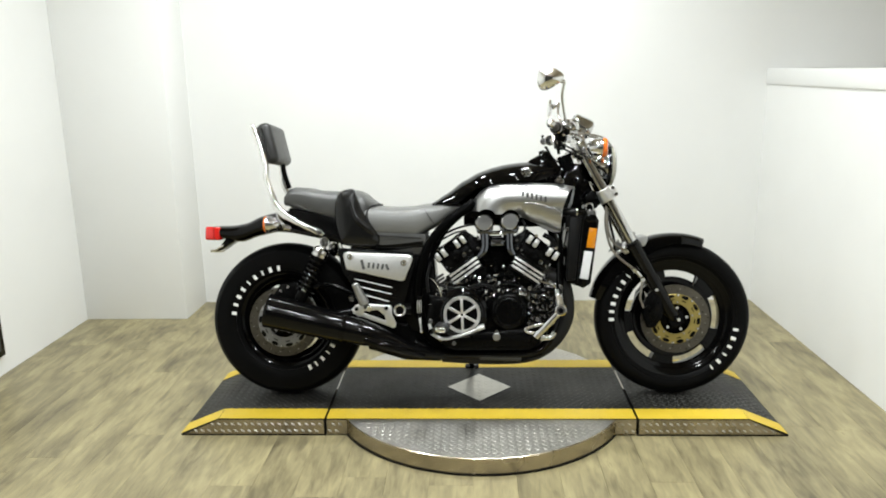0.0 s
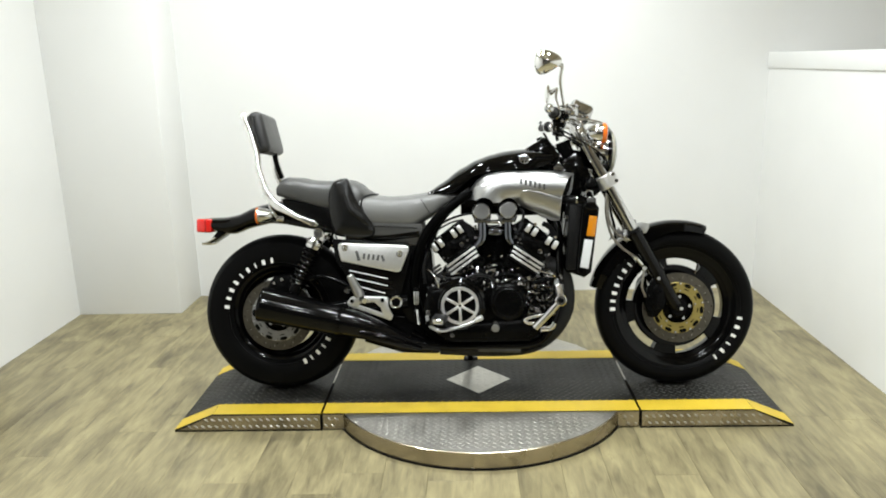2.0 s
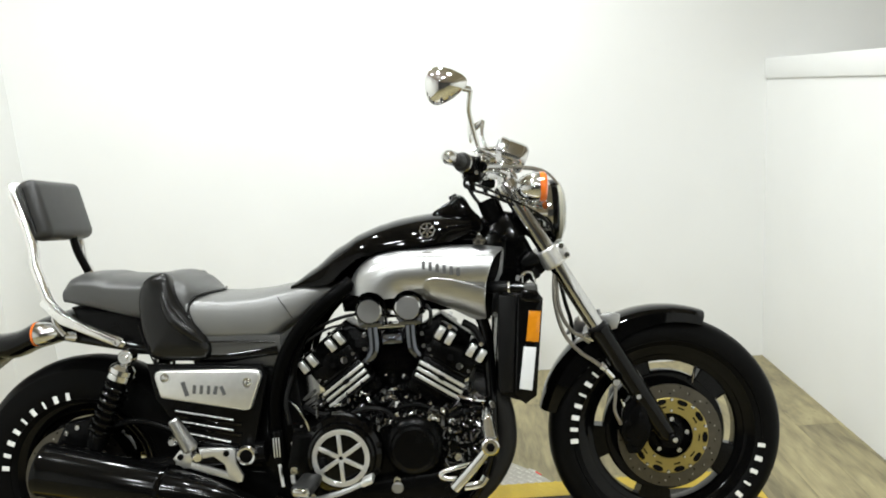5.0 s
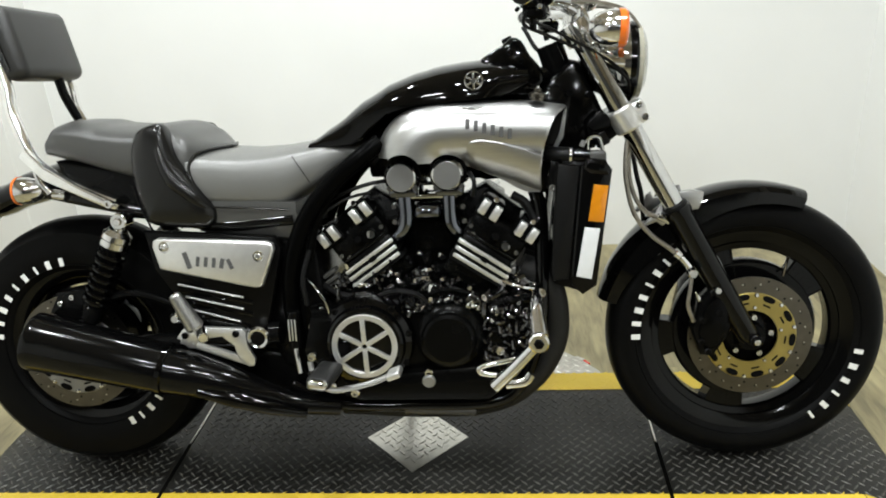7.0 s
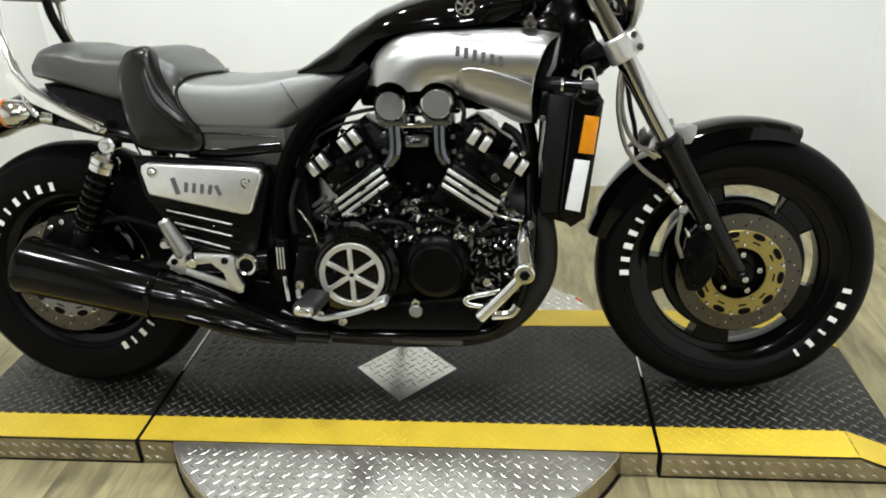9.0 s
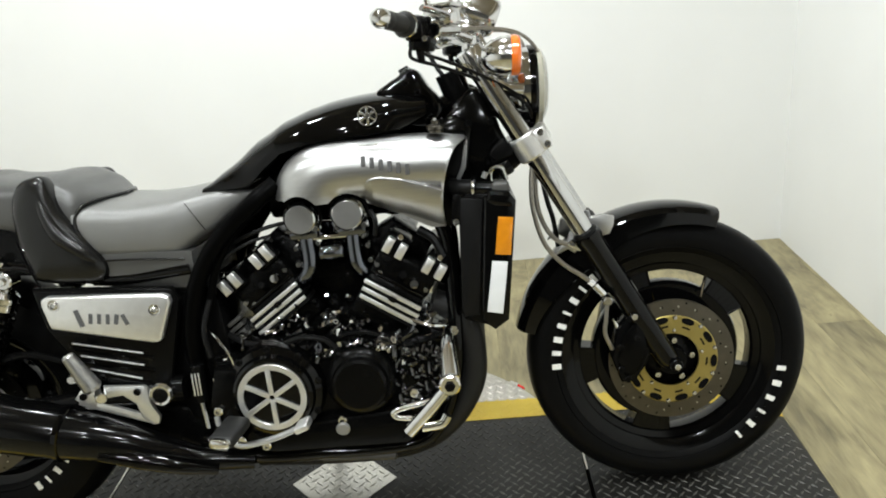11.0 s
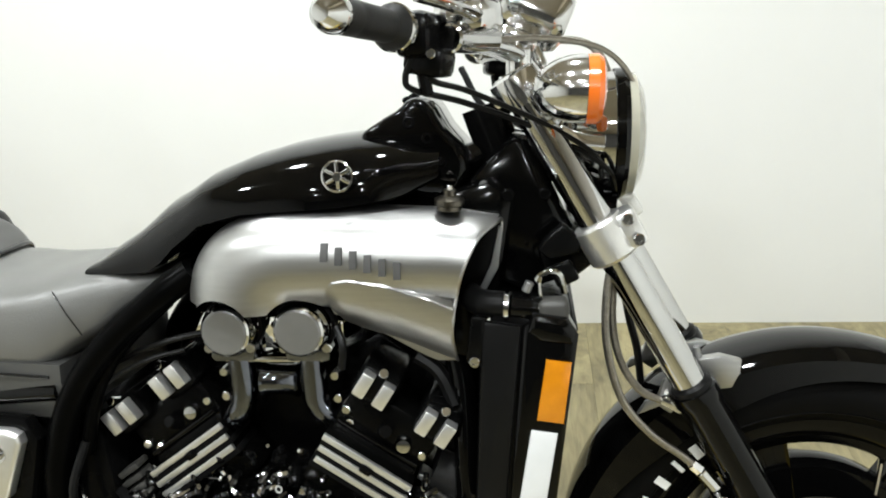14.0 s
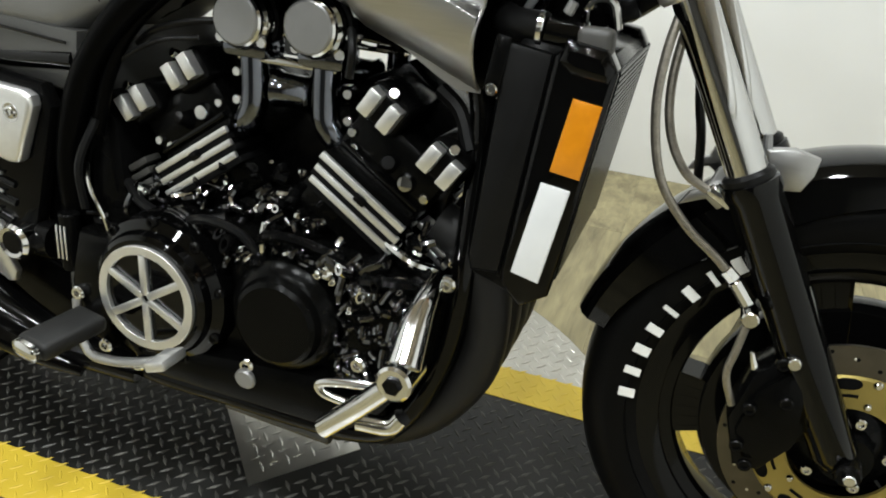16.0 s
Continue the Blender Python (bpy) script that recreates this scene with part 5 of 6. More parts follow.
frame_ob = part("frame", tube([(0.36, 0, 0.92), (0.2, 0, 0.86), (-0.05, 0, 0.78), (-0.3, 0, 0.66), (-0.55, 0, 0.65)], 0.022, 12), GLOSS, bike, "gloss black tubular frame")
for sy in (-1, 1):
    y = sy * 0.168
    part("frame_tube", tube([(-0.02, y * 0.8, 0.79), (-0.06, y * 0.88, 0.762), (-0.13, y * 0.9, 0.706), (-0.188, y * 0.9, 0.638), (-0.222, y * 0.9, 0.565), (-0.24, y * 0.88, 0.48), (-0.24, y * 0.8, 0.37), (-0.21, y * 0.74, 0.27), (-0.15, y * 0.7, 0.21)], 0.019, 14), FRAME_BLACK, frame_ob)
    part("frame_tube", tube([(0.33, y * 0.4, 0.86), (0.3, y * 0.5, 0.72), (0.32, y * 0.6, 0.62), (0.32, y * 0.7, 0.45), (0.31, y * 0.72, 0.34), (0.27, y * 0.78, 0.235), (0.2, y * 0.8, 0.19), (0.0, y * 0.8, 0.185), (-0.15, y * 0.8, 0.19), (-0.26, y * 0.8, 0.24)], 0.016, 14), GLOSS, frame_ob)
    part("frame_tube", tube([(-0.06, y * 0.75, 0.75), (-0.125, y * 0.85, 0.69), (-0.17, y * 0.85, 0.62), (-0.195, y * 0.85, 0.54)], 0.009, 12), FRAME_BLACK, frame_ob)
    part("subframe_tube", tube([(-0.22, y * 0.85, 0.63), (-0.4, y * 0.8, 0.62), (-0.6, y * 0.75, 0.66), (-0.8, y * 0.6, 0.7)], 0.014, 12), GLOSS, frame_ob)
    part("swingarm", tube([(-0.27, y * 0.9, 0.37), (-0.45, y * 0.9, 0.36), (-0.66, y * 0.85, 0.335), (-0.81, y * 0.85, 0.32)], (0.028, 0.026, 0.024, 0.024), 14), SATIN, bike, "black swingarm")
    top, low = Vector((-0.608, y * 0.93, 0.641)), Vector((-0.71, y * 0.93, 0.42))
    d = (low - top).normalized()
    shock = part("shock", rod(top, low, 0.012, seg=14), CHROME, bike, "rear shock absorber")
    part("shock_eye", rod(top + Vector((0, -0.02, 0)), top + Vector((0, 0.02, 0)), 0.019, seg=18), CHROME, shock)
    part("shock_bolt", rod(top + Vector((0, -0.026, 0)), top + Vector((0, 0.0, 0)), 0.009, seg=6), CHROME, shock)
    part("shock_collar", lathe([(0, 0.022), (0.02, 0.024), (0.031, 0.034), (0.032, 0.045), (0.029, 0.047), (0.032, 0.049), (0.032, 0.062), (0.026, 0.068), (0, 0.068)], top, low, 24), CHROME, shock, "chrome preload collar")
    part("shock_body", rod(top + d * 0.06, top + d * 0.2, 0.018, 0.02, 16), SATIN, shock)
    turns, coil = 7.5, []
    side = d.cross(Vector((0, 1, 0))).normalized()
    for k in range(91):
        a = 2 * math.pi * turns * k / 90
        coil.append(top + d * (0.07 + 0.145 * k / 90) + 0.0275 * (math.cos(a) * side + math.sin(a) * Vector((0, 1, 0))))
    part("spring", tube(coil, 0.0055, 8, 1), GLOSS, shock, "black coil spring")
    part("shock_base", rod(low - d * 0.03, low + d * 0.012, 0.026, 0.022, 16), SATIN, shock)
    part("peg_bracket", prism([(-0.505, 0.372), (-0.488, 0.392), (-0.47, 0.398), (-0.352, 0.391), (-0.344, 0.384), (-0.343, 0.35), (-0.327, 0.318), (-0.332, 0.302), (-0.345, 0.3), (-0.366, 0.318), (-0.374, 0.35), (-0.4, 0.372), (-0.455, 0.366), (-0.462, 0.345), (-0.48, 0.346)], sy * 0.168, sy * 0.18, 0.003), ALU_BRIGHT, bike, "bright aluminium footrest bracket")
    part("bracket_bar", prism([(-0.5, 0.358), (-0.49, 0.374), (-0.335, 0.316), (-0.34, 0.3)], sy * 0.169, sy * 0.179, 0.002), ALU_BRIGHT, bpy.data.objects["peg_bracket" if sy < 0 else "peg_bracket.001"])
    peg0, peg1 = Vector((-0.487, sy * 0.205, 0.48)), Vector((-0.446, sy * 0.195, 0.39))
    peg = part("pillion_peg", lathe([(0, 0), (0.0105, 0), (0.0135, 0.004), (0.019, 0.07), (0.0205, 0.085), (0.016, 0.092), (0, 0.094)], peg0, peg1, 20), ALU, bike, "folded chrome pillion footpeg")
    part("peg_tip", rod(peg0 + (peg0 - peg1) * 0.02, peg0 + (peg1 - peg0) * 0.06, 0.0095, seg=14), CHROME, peg)
    part("peg_pivot", rod((-0.452, sy * 0.172, 0.388), (-0.43, sy * 0.21, 0.38), 0.014, 0.012, 14), CHROME, peg)
    if sy < 0:
        bolts([(-0.484, -0.18, 0.377), (-0.366, -0.18, 0.379)], peg, DARK_BOLT)
part("drive_housing", rod((-0.79, 0.08, 0.32), (-0.79, 0.16, 0.32), 0.08, 0.06, 28), SATIN, bike, "black final drive housing")
part("rear_caliper", prism([(-0.83, 0.42), (-0.8, 0.47), (-0.73, 0.48), (-0.69, 0.45), (-0.71, 0.41), (-0.77, 0.4)], -0.135, -0.07, 0.008), SATIN, bike, "black rear brake caliper")
bolts([(-0.765, -0.135, 0.46), (-0.72, -0.135, 0.45), (-0.795, -0.135, 0.445)], bpy.data.objects["rear_caliper"])
part("torque_rod", tube([(-0.7, -0.15, 0.45), (-0.6, -0.15, 0.47), (-0.47, -0.14, 0.42)], 0.009, 10), SATIN, bike, "black brake torque rod")
part("chrome_knob", lathe([(0, -0.02), (0.01, -0.02), (0.014, -0.012), (0.015, 0.01), (0.008, 0.02), (0, 0.02)], (-0.505, -0.16, 0.415), (-0.505, -1, 0.43), 16), CHROME, bike)
part("pivot_cap", lathe([(0.024, -0.03), (0.026, 0.0), (0.022, 0.006), (0.017, 0.004), (0.015, -0.004), (0, -0.004)], (-0.312, -0.19, 0.372), (-0.312, -1, 0.372), 24), CHROME, bike, "chrome swingarm pivot cap")

part("pivot_recess", rod((-0.312, -0.19, 0.372), (-0.312, -0.1945, 0.372), 0.0175, 0.016, 20), SATIN, bpy.data.objects["pivot_cap"], "dark recessed centre")
part("battery_box", prism([(-0.31, 0.61), (-0.25, 0.61), (-0.2, 0.58), (-0.18, 0.55), (-0.17, 0.45), (-0.17, 0.25), (-0.28, 0.28), (-0.33, 0.4)], -0.125, 0.125, 0.015), SATIN, bike, "black battery and electrics box")
part("gearbox_rear", prism([(-0.5, 0.41), (-0.28, 0.43), (-0.2, 0.3), (-0.22, 0.2), (-0.4, 0.26), (-0.48, 0.32)], -0.1, 0.1, 0.015), SATIN, bike, "black rear engine mount")

# --- exhaust ---
part("exhaust_box", prism([(-0.46, 0.34), (-0.2, 0.3), (-0.14, 0.2), (-0.16, 0.15), (-0.3, 0.155), (-0.45, 0.2)], -0.11, 0.11, 0.02, seg=3), SATIN, bike, "black exhaust collector box")
muffler = part("muffler", lathe([(0.046, 0.012), (0.06, 0.012), (0.066, 0.0), (0.068, 0.006), (0.0665, 0.016), (0.066, 0.05), (0.062, 0.18), (0.0575, 0.305), (0.0565, 0.31), (0.0, 0.31)], (-0.836, -0.19, 0.374), (-0.525, -0.19, 0.3), 40), MUFFLER, bike, "satin black tapered muffler")
part("muffler_mouth", lathe([(0.0, 0.03), (0.046, 0.03), (0.046, 0.012)], (-0.836, -0.19, 0.374), (-0.525, -0.19, 0.3), 32), HOLE, muffler)
part("muffler_band", lathe([(0.0575, 0.306), (0.0605, 0.308), (0.0605, 0.318), (0.057, 0.32)], (-0.836, -0.19, 0.374), (-0.525, -0.19, 0.3), 40), GLOSS, muffler)
part("collector", tube([(-0.53, -0.19, 0.301), (-0.47, -0.188, 0.287), (-0.4, -0.183, 0.266), (-0.33, -0.175, 0.235), (-0.26, -0.16, 0.205), (-0.15, -0.14, 0.185)], (0.056, 0.053, 0.044, 0.034, 0.026, 0.022), 24), MUFFLER, muffler, "gloss black collector pipe")
part("heat_shield", tube([(-0.45, -0.225, 0.262), (-0.37, -0.215, 0.238), (-0.29, -0.2, 0.21), (-0.22, -0.18, 0.185)], (0.014, 0.02, 0.018, 0.01), 14), GLOSS, muffler)
part("far_muffler", tube([(-0.83, 0.2, 0.36), (-0.52, 0.2, 0.295), (-0.35, 0.18, 0.24), (-0.2, 0.14, 0.19)], (0.066, 0.058, 0.045, 0.025), 24), GLOSS, bike, "gloss black muffler on the stand side")
for y in (-0.092, -0.03, 0.03, 0.092):
    part("exhaust_header", tube([(0.275, y, 0.5), (0.33, y, 0.47), (0.352, y, 0.4), (0.345, y, 0.31), (0.29, y, 0.225), (0.2, y, 0.175), (0.05, y, 0.165), (-0.15, y, 0.175)], 0.029, 16), HEADER, bike, "heat-dulled black exhaust header pipe")
part("belly_pan", prism([(-0.25, 0.2), (-0.15, 0.17), (0.17, 0.155), (0.25, 0.18), (0.24, 0.24), (-0.2, 0.24)], -0.13, 0.13, 0.01), SATIN, bike, "black sump and lower frame rail")
part("rail_pad", rod((0.0, -0.137, 0.176), (0.165, -0.137, 0.168), 0.011, seg=12), GREY_RUBBER, bike, "grey rail pad")
stand = part("side_stand", tube([(-0.06, 0.13, 0.2), (-0.04, 0.2, 0.1), (-0.03, 0.262, 0.052)], 0.011, 12), SATIN, bike, "black side stand")
part("stand_foot", box((0.06, 0.035, 0.01), (-0.03, 0.268, 0.05), 0.003, Euler((math.radians(10), 0, 0)).to_matrix()), SATIN, stand)

# --- engine ---
crank = part("engine_case", prism([(-0.2, 0.43), (-0.185, 0.3), (-0.16, 0.235), (-0.1, 0.205), (0.2, 0.205), (0.25, 0.25), (0.3, 0.33), (0.31, 0.42), (0.27, 0.45), (0.17, 0.455), (0.06, 0.45), (-0.06, 0.45), (-0.15, 0.43)], -0.168, 0.168, 0.015), MATT, bike, "black engine crankcase")
part("v_core", prism([(-0.16, 0.55), (-0.02, 0.43), (0.12, 0.43), (0.27, 0.53), (0.3, 0.6), (0.2, 0.68), (0.09, 0.62), (0.03, 0.62), (-0.06, 0.68), (-0.14, 0.62)], -0.045, 0.045, 0.01), MATT, bike, "black engine barrels")
part("upper_case", prism([(-0.16, 0.42), (0.28, 0.42), (0.25, 0.47), (0.17, 0.5), (0.06, 0.49), (-0.06, 0.49), (-0.13, 0.46)], -0.095, 0.095, 0.012), MATT, crank)
clutch = part("clutch_cover", lathe([(0.105, -0.02), (0.105, 0.03), (0.1, 0.042), (0.088, 0.05), (0.084, 0.06), (0.078, 0.064), (0, 0.064)], (-0.068, -0.15, 0.358), (-0.068, -1.15, 0.358), 56), GLOSS, bike, "round gloss black clutch cover")
ring = part("clutch_ring", lathe([(0.06, 0.064), (0.06, 0.0695), (0.0605, 0.07), (0.0715, 0.07), (0.072, 0.0695), (0.072, 0.064)], (-0.068, -0.15, 0.358), (-0.068, -1.15, 0.358), 64), ALU_BRIGHT, clutch, "bright six-spoked ring")
for k in range(6):
    a = math.radians(60 * k + 2)
    c = Vector((-0.068 + 0.034 * math.cos(a + math.pi / 2), -0.217, 0.358 + 0.034 * math.sin(a + math.pi / 2)))
    part("ring_spoke", box((0.0105, 0.006, 0.058), c, 0.0012, Euler((0, -a, 0)).to_matrix()), ALU_BRIGHT, ring)
for k in range(9):
    a = math.radians(40 * k + 12)
    part("bolt", DARK_BOLT, CHROME, clutch).location = (-0.068 + 0.097 * math.cos(a), -0.192, 0.358 + 0.097 * math.sin(a))
pump = part("ignition_case", lathe([(0.075, -0.02), (0.075, 0.02), (0.068, 0.03), (0.06, 0.034), (0.056, 0.044), (0.05, 0.048), (0, 0.048)], (0.115, -0.165, 0.366), (0.115, -1.165, 0.366), 48), MATT, bike, "round matt black side cover")
part("middle_case", prism([(-0.19, 0.42), (-0.21, 0.34), (-0.19, 0.27), (-0.15, 0.25), (-0.13, 0.42)], -0.2, -0.1, 0.012), MATT, bike, "black gearbox cover")
part("front_case", prism([(0.19, 0.31), (0.26, 0.3), (0.285, 0.37), (0.27, 0.44), (0.2, 0.44)], -0.19, -0.1, 0.014), MATT, bike, "black front engine cover")
part("lower_case", prism([(-0.13, 0.27), (-0.1, 0.225), (0.19, 0.225), (0.22, 0.27), (0.17, 0.3), (-0.06, 0.28)], -0.195, -0.1, 0.012), MATT, bike, "black oil pan side")


def bank(base, tilt, inset, sy, label):
    """One cylinder: fins, head and cam covers, along an axis tilted from upright."""
    m = Matrix.Translation((base[0], 0, base[1])) @ Euler((0, math.radians(tilt), 0)).to_matrix().to_4x4()

    def at(u, y, w):
        return m @ Vector((u, sy * (y - inset), w))

    turn = m.to_3x3()
    head = part("cylinder_head", box((0.135, 0.09, 0.07), at(0, 0.125, 0.057), 0.012, turn), MATT, bike, label)
    part("barrel", box((0.126, 0.1, 0.1), at(0, 0.125, -0.02), 0.008, turn), MATT, head)
    for k in range(3):
        w = 0.014 - 0.0165 * k
        du = -0.003 * k * (1 if tilt < 0 else -1)
        fin = part("cooling_fin", box((0.132, 0.064, 0.0078), at(du, 0.16, w), 0.001, turn), MATT, head, "black cooling fin")
        part("fin_edge", box((0.132, 0.006, 0.0084), at(du, 0.195, w), 0.001, turn), ALU_BRIGHT, fin, "bright machined fin edge")
        # Solid near-black slab: the shade between two fins, put in as colour.
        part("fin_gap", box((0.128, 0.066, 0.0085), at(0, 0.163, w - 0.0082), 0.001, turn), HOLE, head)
    part("fin_notch", box((0.016, 0.004, 0.012), at(0.004, 0.1985, 0.0055), 0.002, turn), SATIN, head)
    for s in (-1, 1):
        u = s * 0.046 + (0.004 if tilt > 0 else 0.0)
        cover = part("cam_cover", box((0.056, 0.11, 0.048), at(u, 0.13, 0.102), 0.01, turn, 3), SATIN, head, "cam cover end")
        for q in (-1, 1):
            cap = part("cover_cap", box((0.0165, 0.024, 0.033), at(u + q * 0.0145, 0.188, 0.104), 0.002, turn), ALU_BRIGHT, cover, "bright cover cap")
        part("cover_bolt", rod(at(u, 0.165, 0.118), at(u, 0.19, 0.13), 0.0065, seg=8), CHROME, cover)
    part("plug_tower", rod(at(0.0, 0.15, 0.04), at(0.0, 0.185, 0.06), 0.012, 0.009, 12), SATIN, head)
    part("head_rib", box((0.12, 0.05, 0.007), at(0, 0.152, 0.034), 0.002, turn), GLOSS, head)
    part("plug_boss", lathe([(0, 0.0), (0.012, 0.0), (0.012, 0.006), (0.009, 0.011), (0, 0.012)], at(0.03, 0.168, 0.05), at(0.03, 0.3, 0.06), 14), FORK_CHROME, head, "bright oval boss")
    for u, w in ((-0.058, 0.05), (0.058, 0.05), (-0.045, 0.036)):
        c = at(u, 0.168, w)
        part("bolt", rod(c, c + Vector((0, -sy * -0.006 if sy > 0 else -0.006, 0)), 0.006, seg=8), CHROME, head)
    return head


for sy in (-1, 1):
    bank((-0.054, 0.5246), -35, 0.07 if sy < 0 else 0.02, sy, "rear cylinder head with bright fins")
    bank((0.1894, 0.5274), 33.5, 0.041 if sy < 0 else 0.05, sy, "front cylinder head with bright fins")
    y = sy * 0.168
    for x, yc, zc in ((0.023, 0.07, 0.7125), (0.124, 0.081, 0.7165)):
        c0 = (x - 0.002, sy * yc, zc)
        carb = part("carburettor", lathe([(0.034, 0.0), (0.034, 0.05), (0.036, 0.054), (0.036, 0.066), (0.033, 0.07), (0.0325, 0.076), (0.03, 0.078), (0.0, 0.078)], c0, (x - 0.002, sy * 1.1, zc), 36), CHROME, bike, "carburettor with a round grey cap")
        part("carb_cap", lathe([(0, 0.0805), (0.0275, 0.0805), (0.0298, 0.079)], c0, (x - 0.002, sy * 1.1, zc), 36), CARB, carb, "satin grey cap")
        part("cap_ring", lathe([(0.0365, 0.03), (0.0405, 0.034), (0.0405, 0.05), (0.0365, 0.052)], c0, (x - 0.002, sy * 1.1, zc), 36), HOLE, carb)
        part("float_bowl", box((0.062, 0.05, 0.03), (x, sy * 0.111, 0.682), 0.008), DARK_CHROME, carb)
        part("bowl_bolt", rod((x - 0.028, sy * 0.126, 0.689), (x - 0.028, sy * 0.142, 0.689), 0.007, seg=8), CHROME, carb)
        part("bowl_bolt", rod((x + 0.028, sy * 0.126, 0.689), (x + 0.028, sy * 0.142, 0.689), 0.007, seg=8), CHROME, carb)
    y = sy * 0.112
    intake = part("intake_manifold", box((0.135, 0.035, 0.009), (0.073, sy * 0.105, 0.667), 0.003), FORK_CHROME, bike, "chrome intake crossover")
    part("intake_pipe", tube([(0.024, y, 0.668), (0.025, y, 0.63), (0.023, y, 0.605), (0.014, y * 0.98, 0.588), (0.0, y * 0.9, 0.574)], 0.0175, 18), DARK_CHROME, intake, "chrome intake pipe, dark reflections put into its colour")
    part("intake_pipe", tube([(0.123, y, 0.668), (0.123, y, 0.63), (0.125, y, 0.605), (0.134, y * 0.98, 0.588), (0.148, y * 0.9, 0.574)], 0.0175, 18), DARK_CHROME, intake, "chrome intake pipe, dark reflections put into its colour")
    part("crossover", lathe([(0.02, 0), (0.024, 0.004), (0.0205, 0.012), (0.0205, 0.044), (0.024, 0.052), (0.02, 0.056)], (0.045, sy * 0.098, 0.63), (1.0, sy * 0.098, 0.63), 24), DARK_CHROME, intake, "chrome crossover sleeve, dark reflections put into its colour")
    for x, z in ((-0.002, 0.645), (-0.002, 0.61), (0.151, 0.64), (0.153, 0.608)):
        part("clamp_screw", rod((x, sy * 0.09, z), (x, sy * 0.113, z), 0.0062, seg=10), CHROME, intake)

rng = random.Random(7)
clutter = [
    ([(-0.19, -0.15, 0.56), (-0.205, -0.17, 0.5), (-0.2, -0.17, 0.44)], 0.006, HOSE),
    ([(-0.2, -0.16, 0.5), (-0.17, -0.19, 0.48), (-0.15, -0.19, 0.44), (-0.15, -0.18, 0.4)], 0.0028, CHROME),
    ([(-0.17, -0.12, 0.47), (-0.12, -0.15, 0.455), (-0.05, -0.16, 0.45), (0.0, -0.14, 0.46)], 0.007, HOSE),
    ([(-0.05, -0.16, 0.45), (0.0, -0.18, 0.47), (0.05, -0.18, 0.46), (0.08, -0.17, 0.42)], 0.006, HOSE),
    ([(0.06, -0.16, 0.44), (0.09, -0.185, 0.47), (0.13, -0.18, 0.47), (0.18, -0.16, 0.45)], 0.007, SATIN),
    ([(0.075, -0.165, 0.41), (0.076, -0.175, 0.45), (0.078, -0.17, 0.48)], 0.005, CHROME),
    ([(0.18, -0.175, 0.382), (0.205, -0.184, 0.382), (0.235, -0.18, 0.379)], 0.0055, DARK_CHROME),
    ([(0.2, -0.17, 0.43), (0.25, -0.185, 0.445), (0.3, -0.16, 0.44)], 0.009, SATIN),
    ([(0.23, -0.15, 0.48), (0.27, -0.165, 0.47), (0.3, -0.15, 0.46)], 0.006, CHROME),
    ([(-0.15, -0.11, 0.66), (-0.1, -0.135, 0.685), (-0.05, -0.13, 0.7), (0.0, -0.11, 0.705)], 0.0045, HOSE),
    ([(-0.2, -0.11, 0.5), (-0.195, -0.13, 0.57), (-0.165, -0.14, 0.63), (-0.1, -0.14, 0.67), (-0.05, -0.12, 0.68)], 0.0035, HOSE),
    ([(0.17, -0.15, 0.72), (0.18, -0.165, 0.7), (0.175, -0.16, 0.67)], 0.005, HOSE),
    ([(0.26, -0.09, 0.66), (0.29, -0.1, 0.64), (0.31, -0.11, 0.6)], 0.01, HOSE),
]
for pts, r, m in clutter:
    part("engine_hose", tube(pts, r, 8, 5), m, crank, "engine pipe")
# Bits scattered at random over the case to stand for its small glints.
spots = []
for k in range(160):
    x, z = rng.uniform(-0.18, 0.3), rng.uniform(0.4, 0.54)
    if abs(x - 0.08) > 0.22 - (z - 0.41) * 0.9 and z > 0.48:
        continue
    if math.hypot(x + 0.06, z - 0.367) < 0.11 or math.hypot(x - 0.115, z - 0.366) < 0.078:
        continue
    spots.append((x, (-0.166 if z < 0.455 else -0.1) - rng.uniform(0, 0.02), z))
for n, s in enumerate(spots):
    ob = part("engine_bolt" if n % 3 else "fitting", BOLT if n % 2 else DARK_BOLT, CHROME if n % 3 == 0 else GLOSS, crank)
    ob.location = s
    ob.rotation_euler = (rng.uniform(-0.7, 0.7), rng.uniform(-0.7, 0.7), rng.uniform(-0.9, 0.9))
    k = rng.uniform(0.35, 1.1)
    ob.scale = (k, rng.uniform(1, 4), k * rng.uniform(0.6, 2.0))
for k in range(26):
    x, z = rng.uniform(-0.1, 0.25), rng.uniform(0.42, 0.51)
    part("engine_lug", box((rng.uniform(0.012, 0.04), 0.03, rng.uniform(0.008, 0.022)), (x, -0.162 if z < 0.455 else -0.1, z), 0.003, Euler((rng.uniform(-0.3, 0.3), rng.uniform(-0.8, 0.8), 0)).to_matrix()), WET_BLACK, crank)
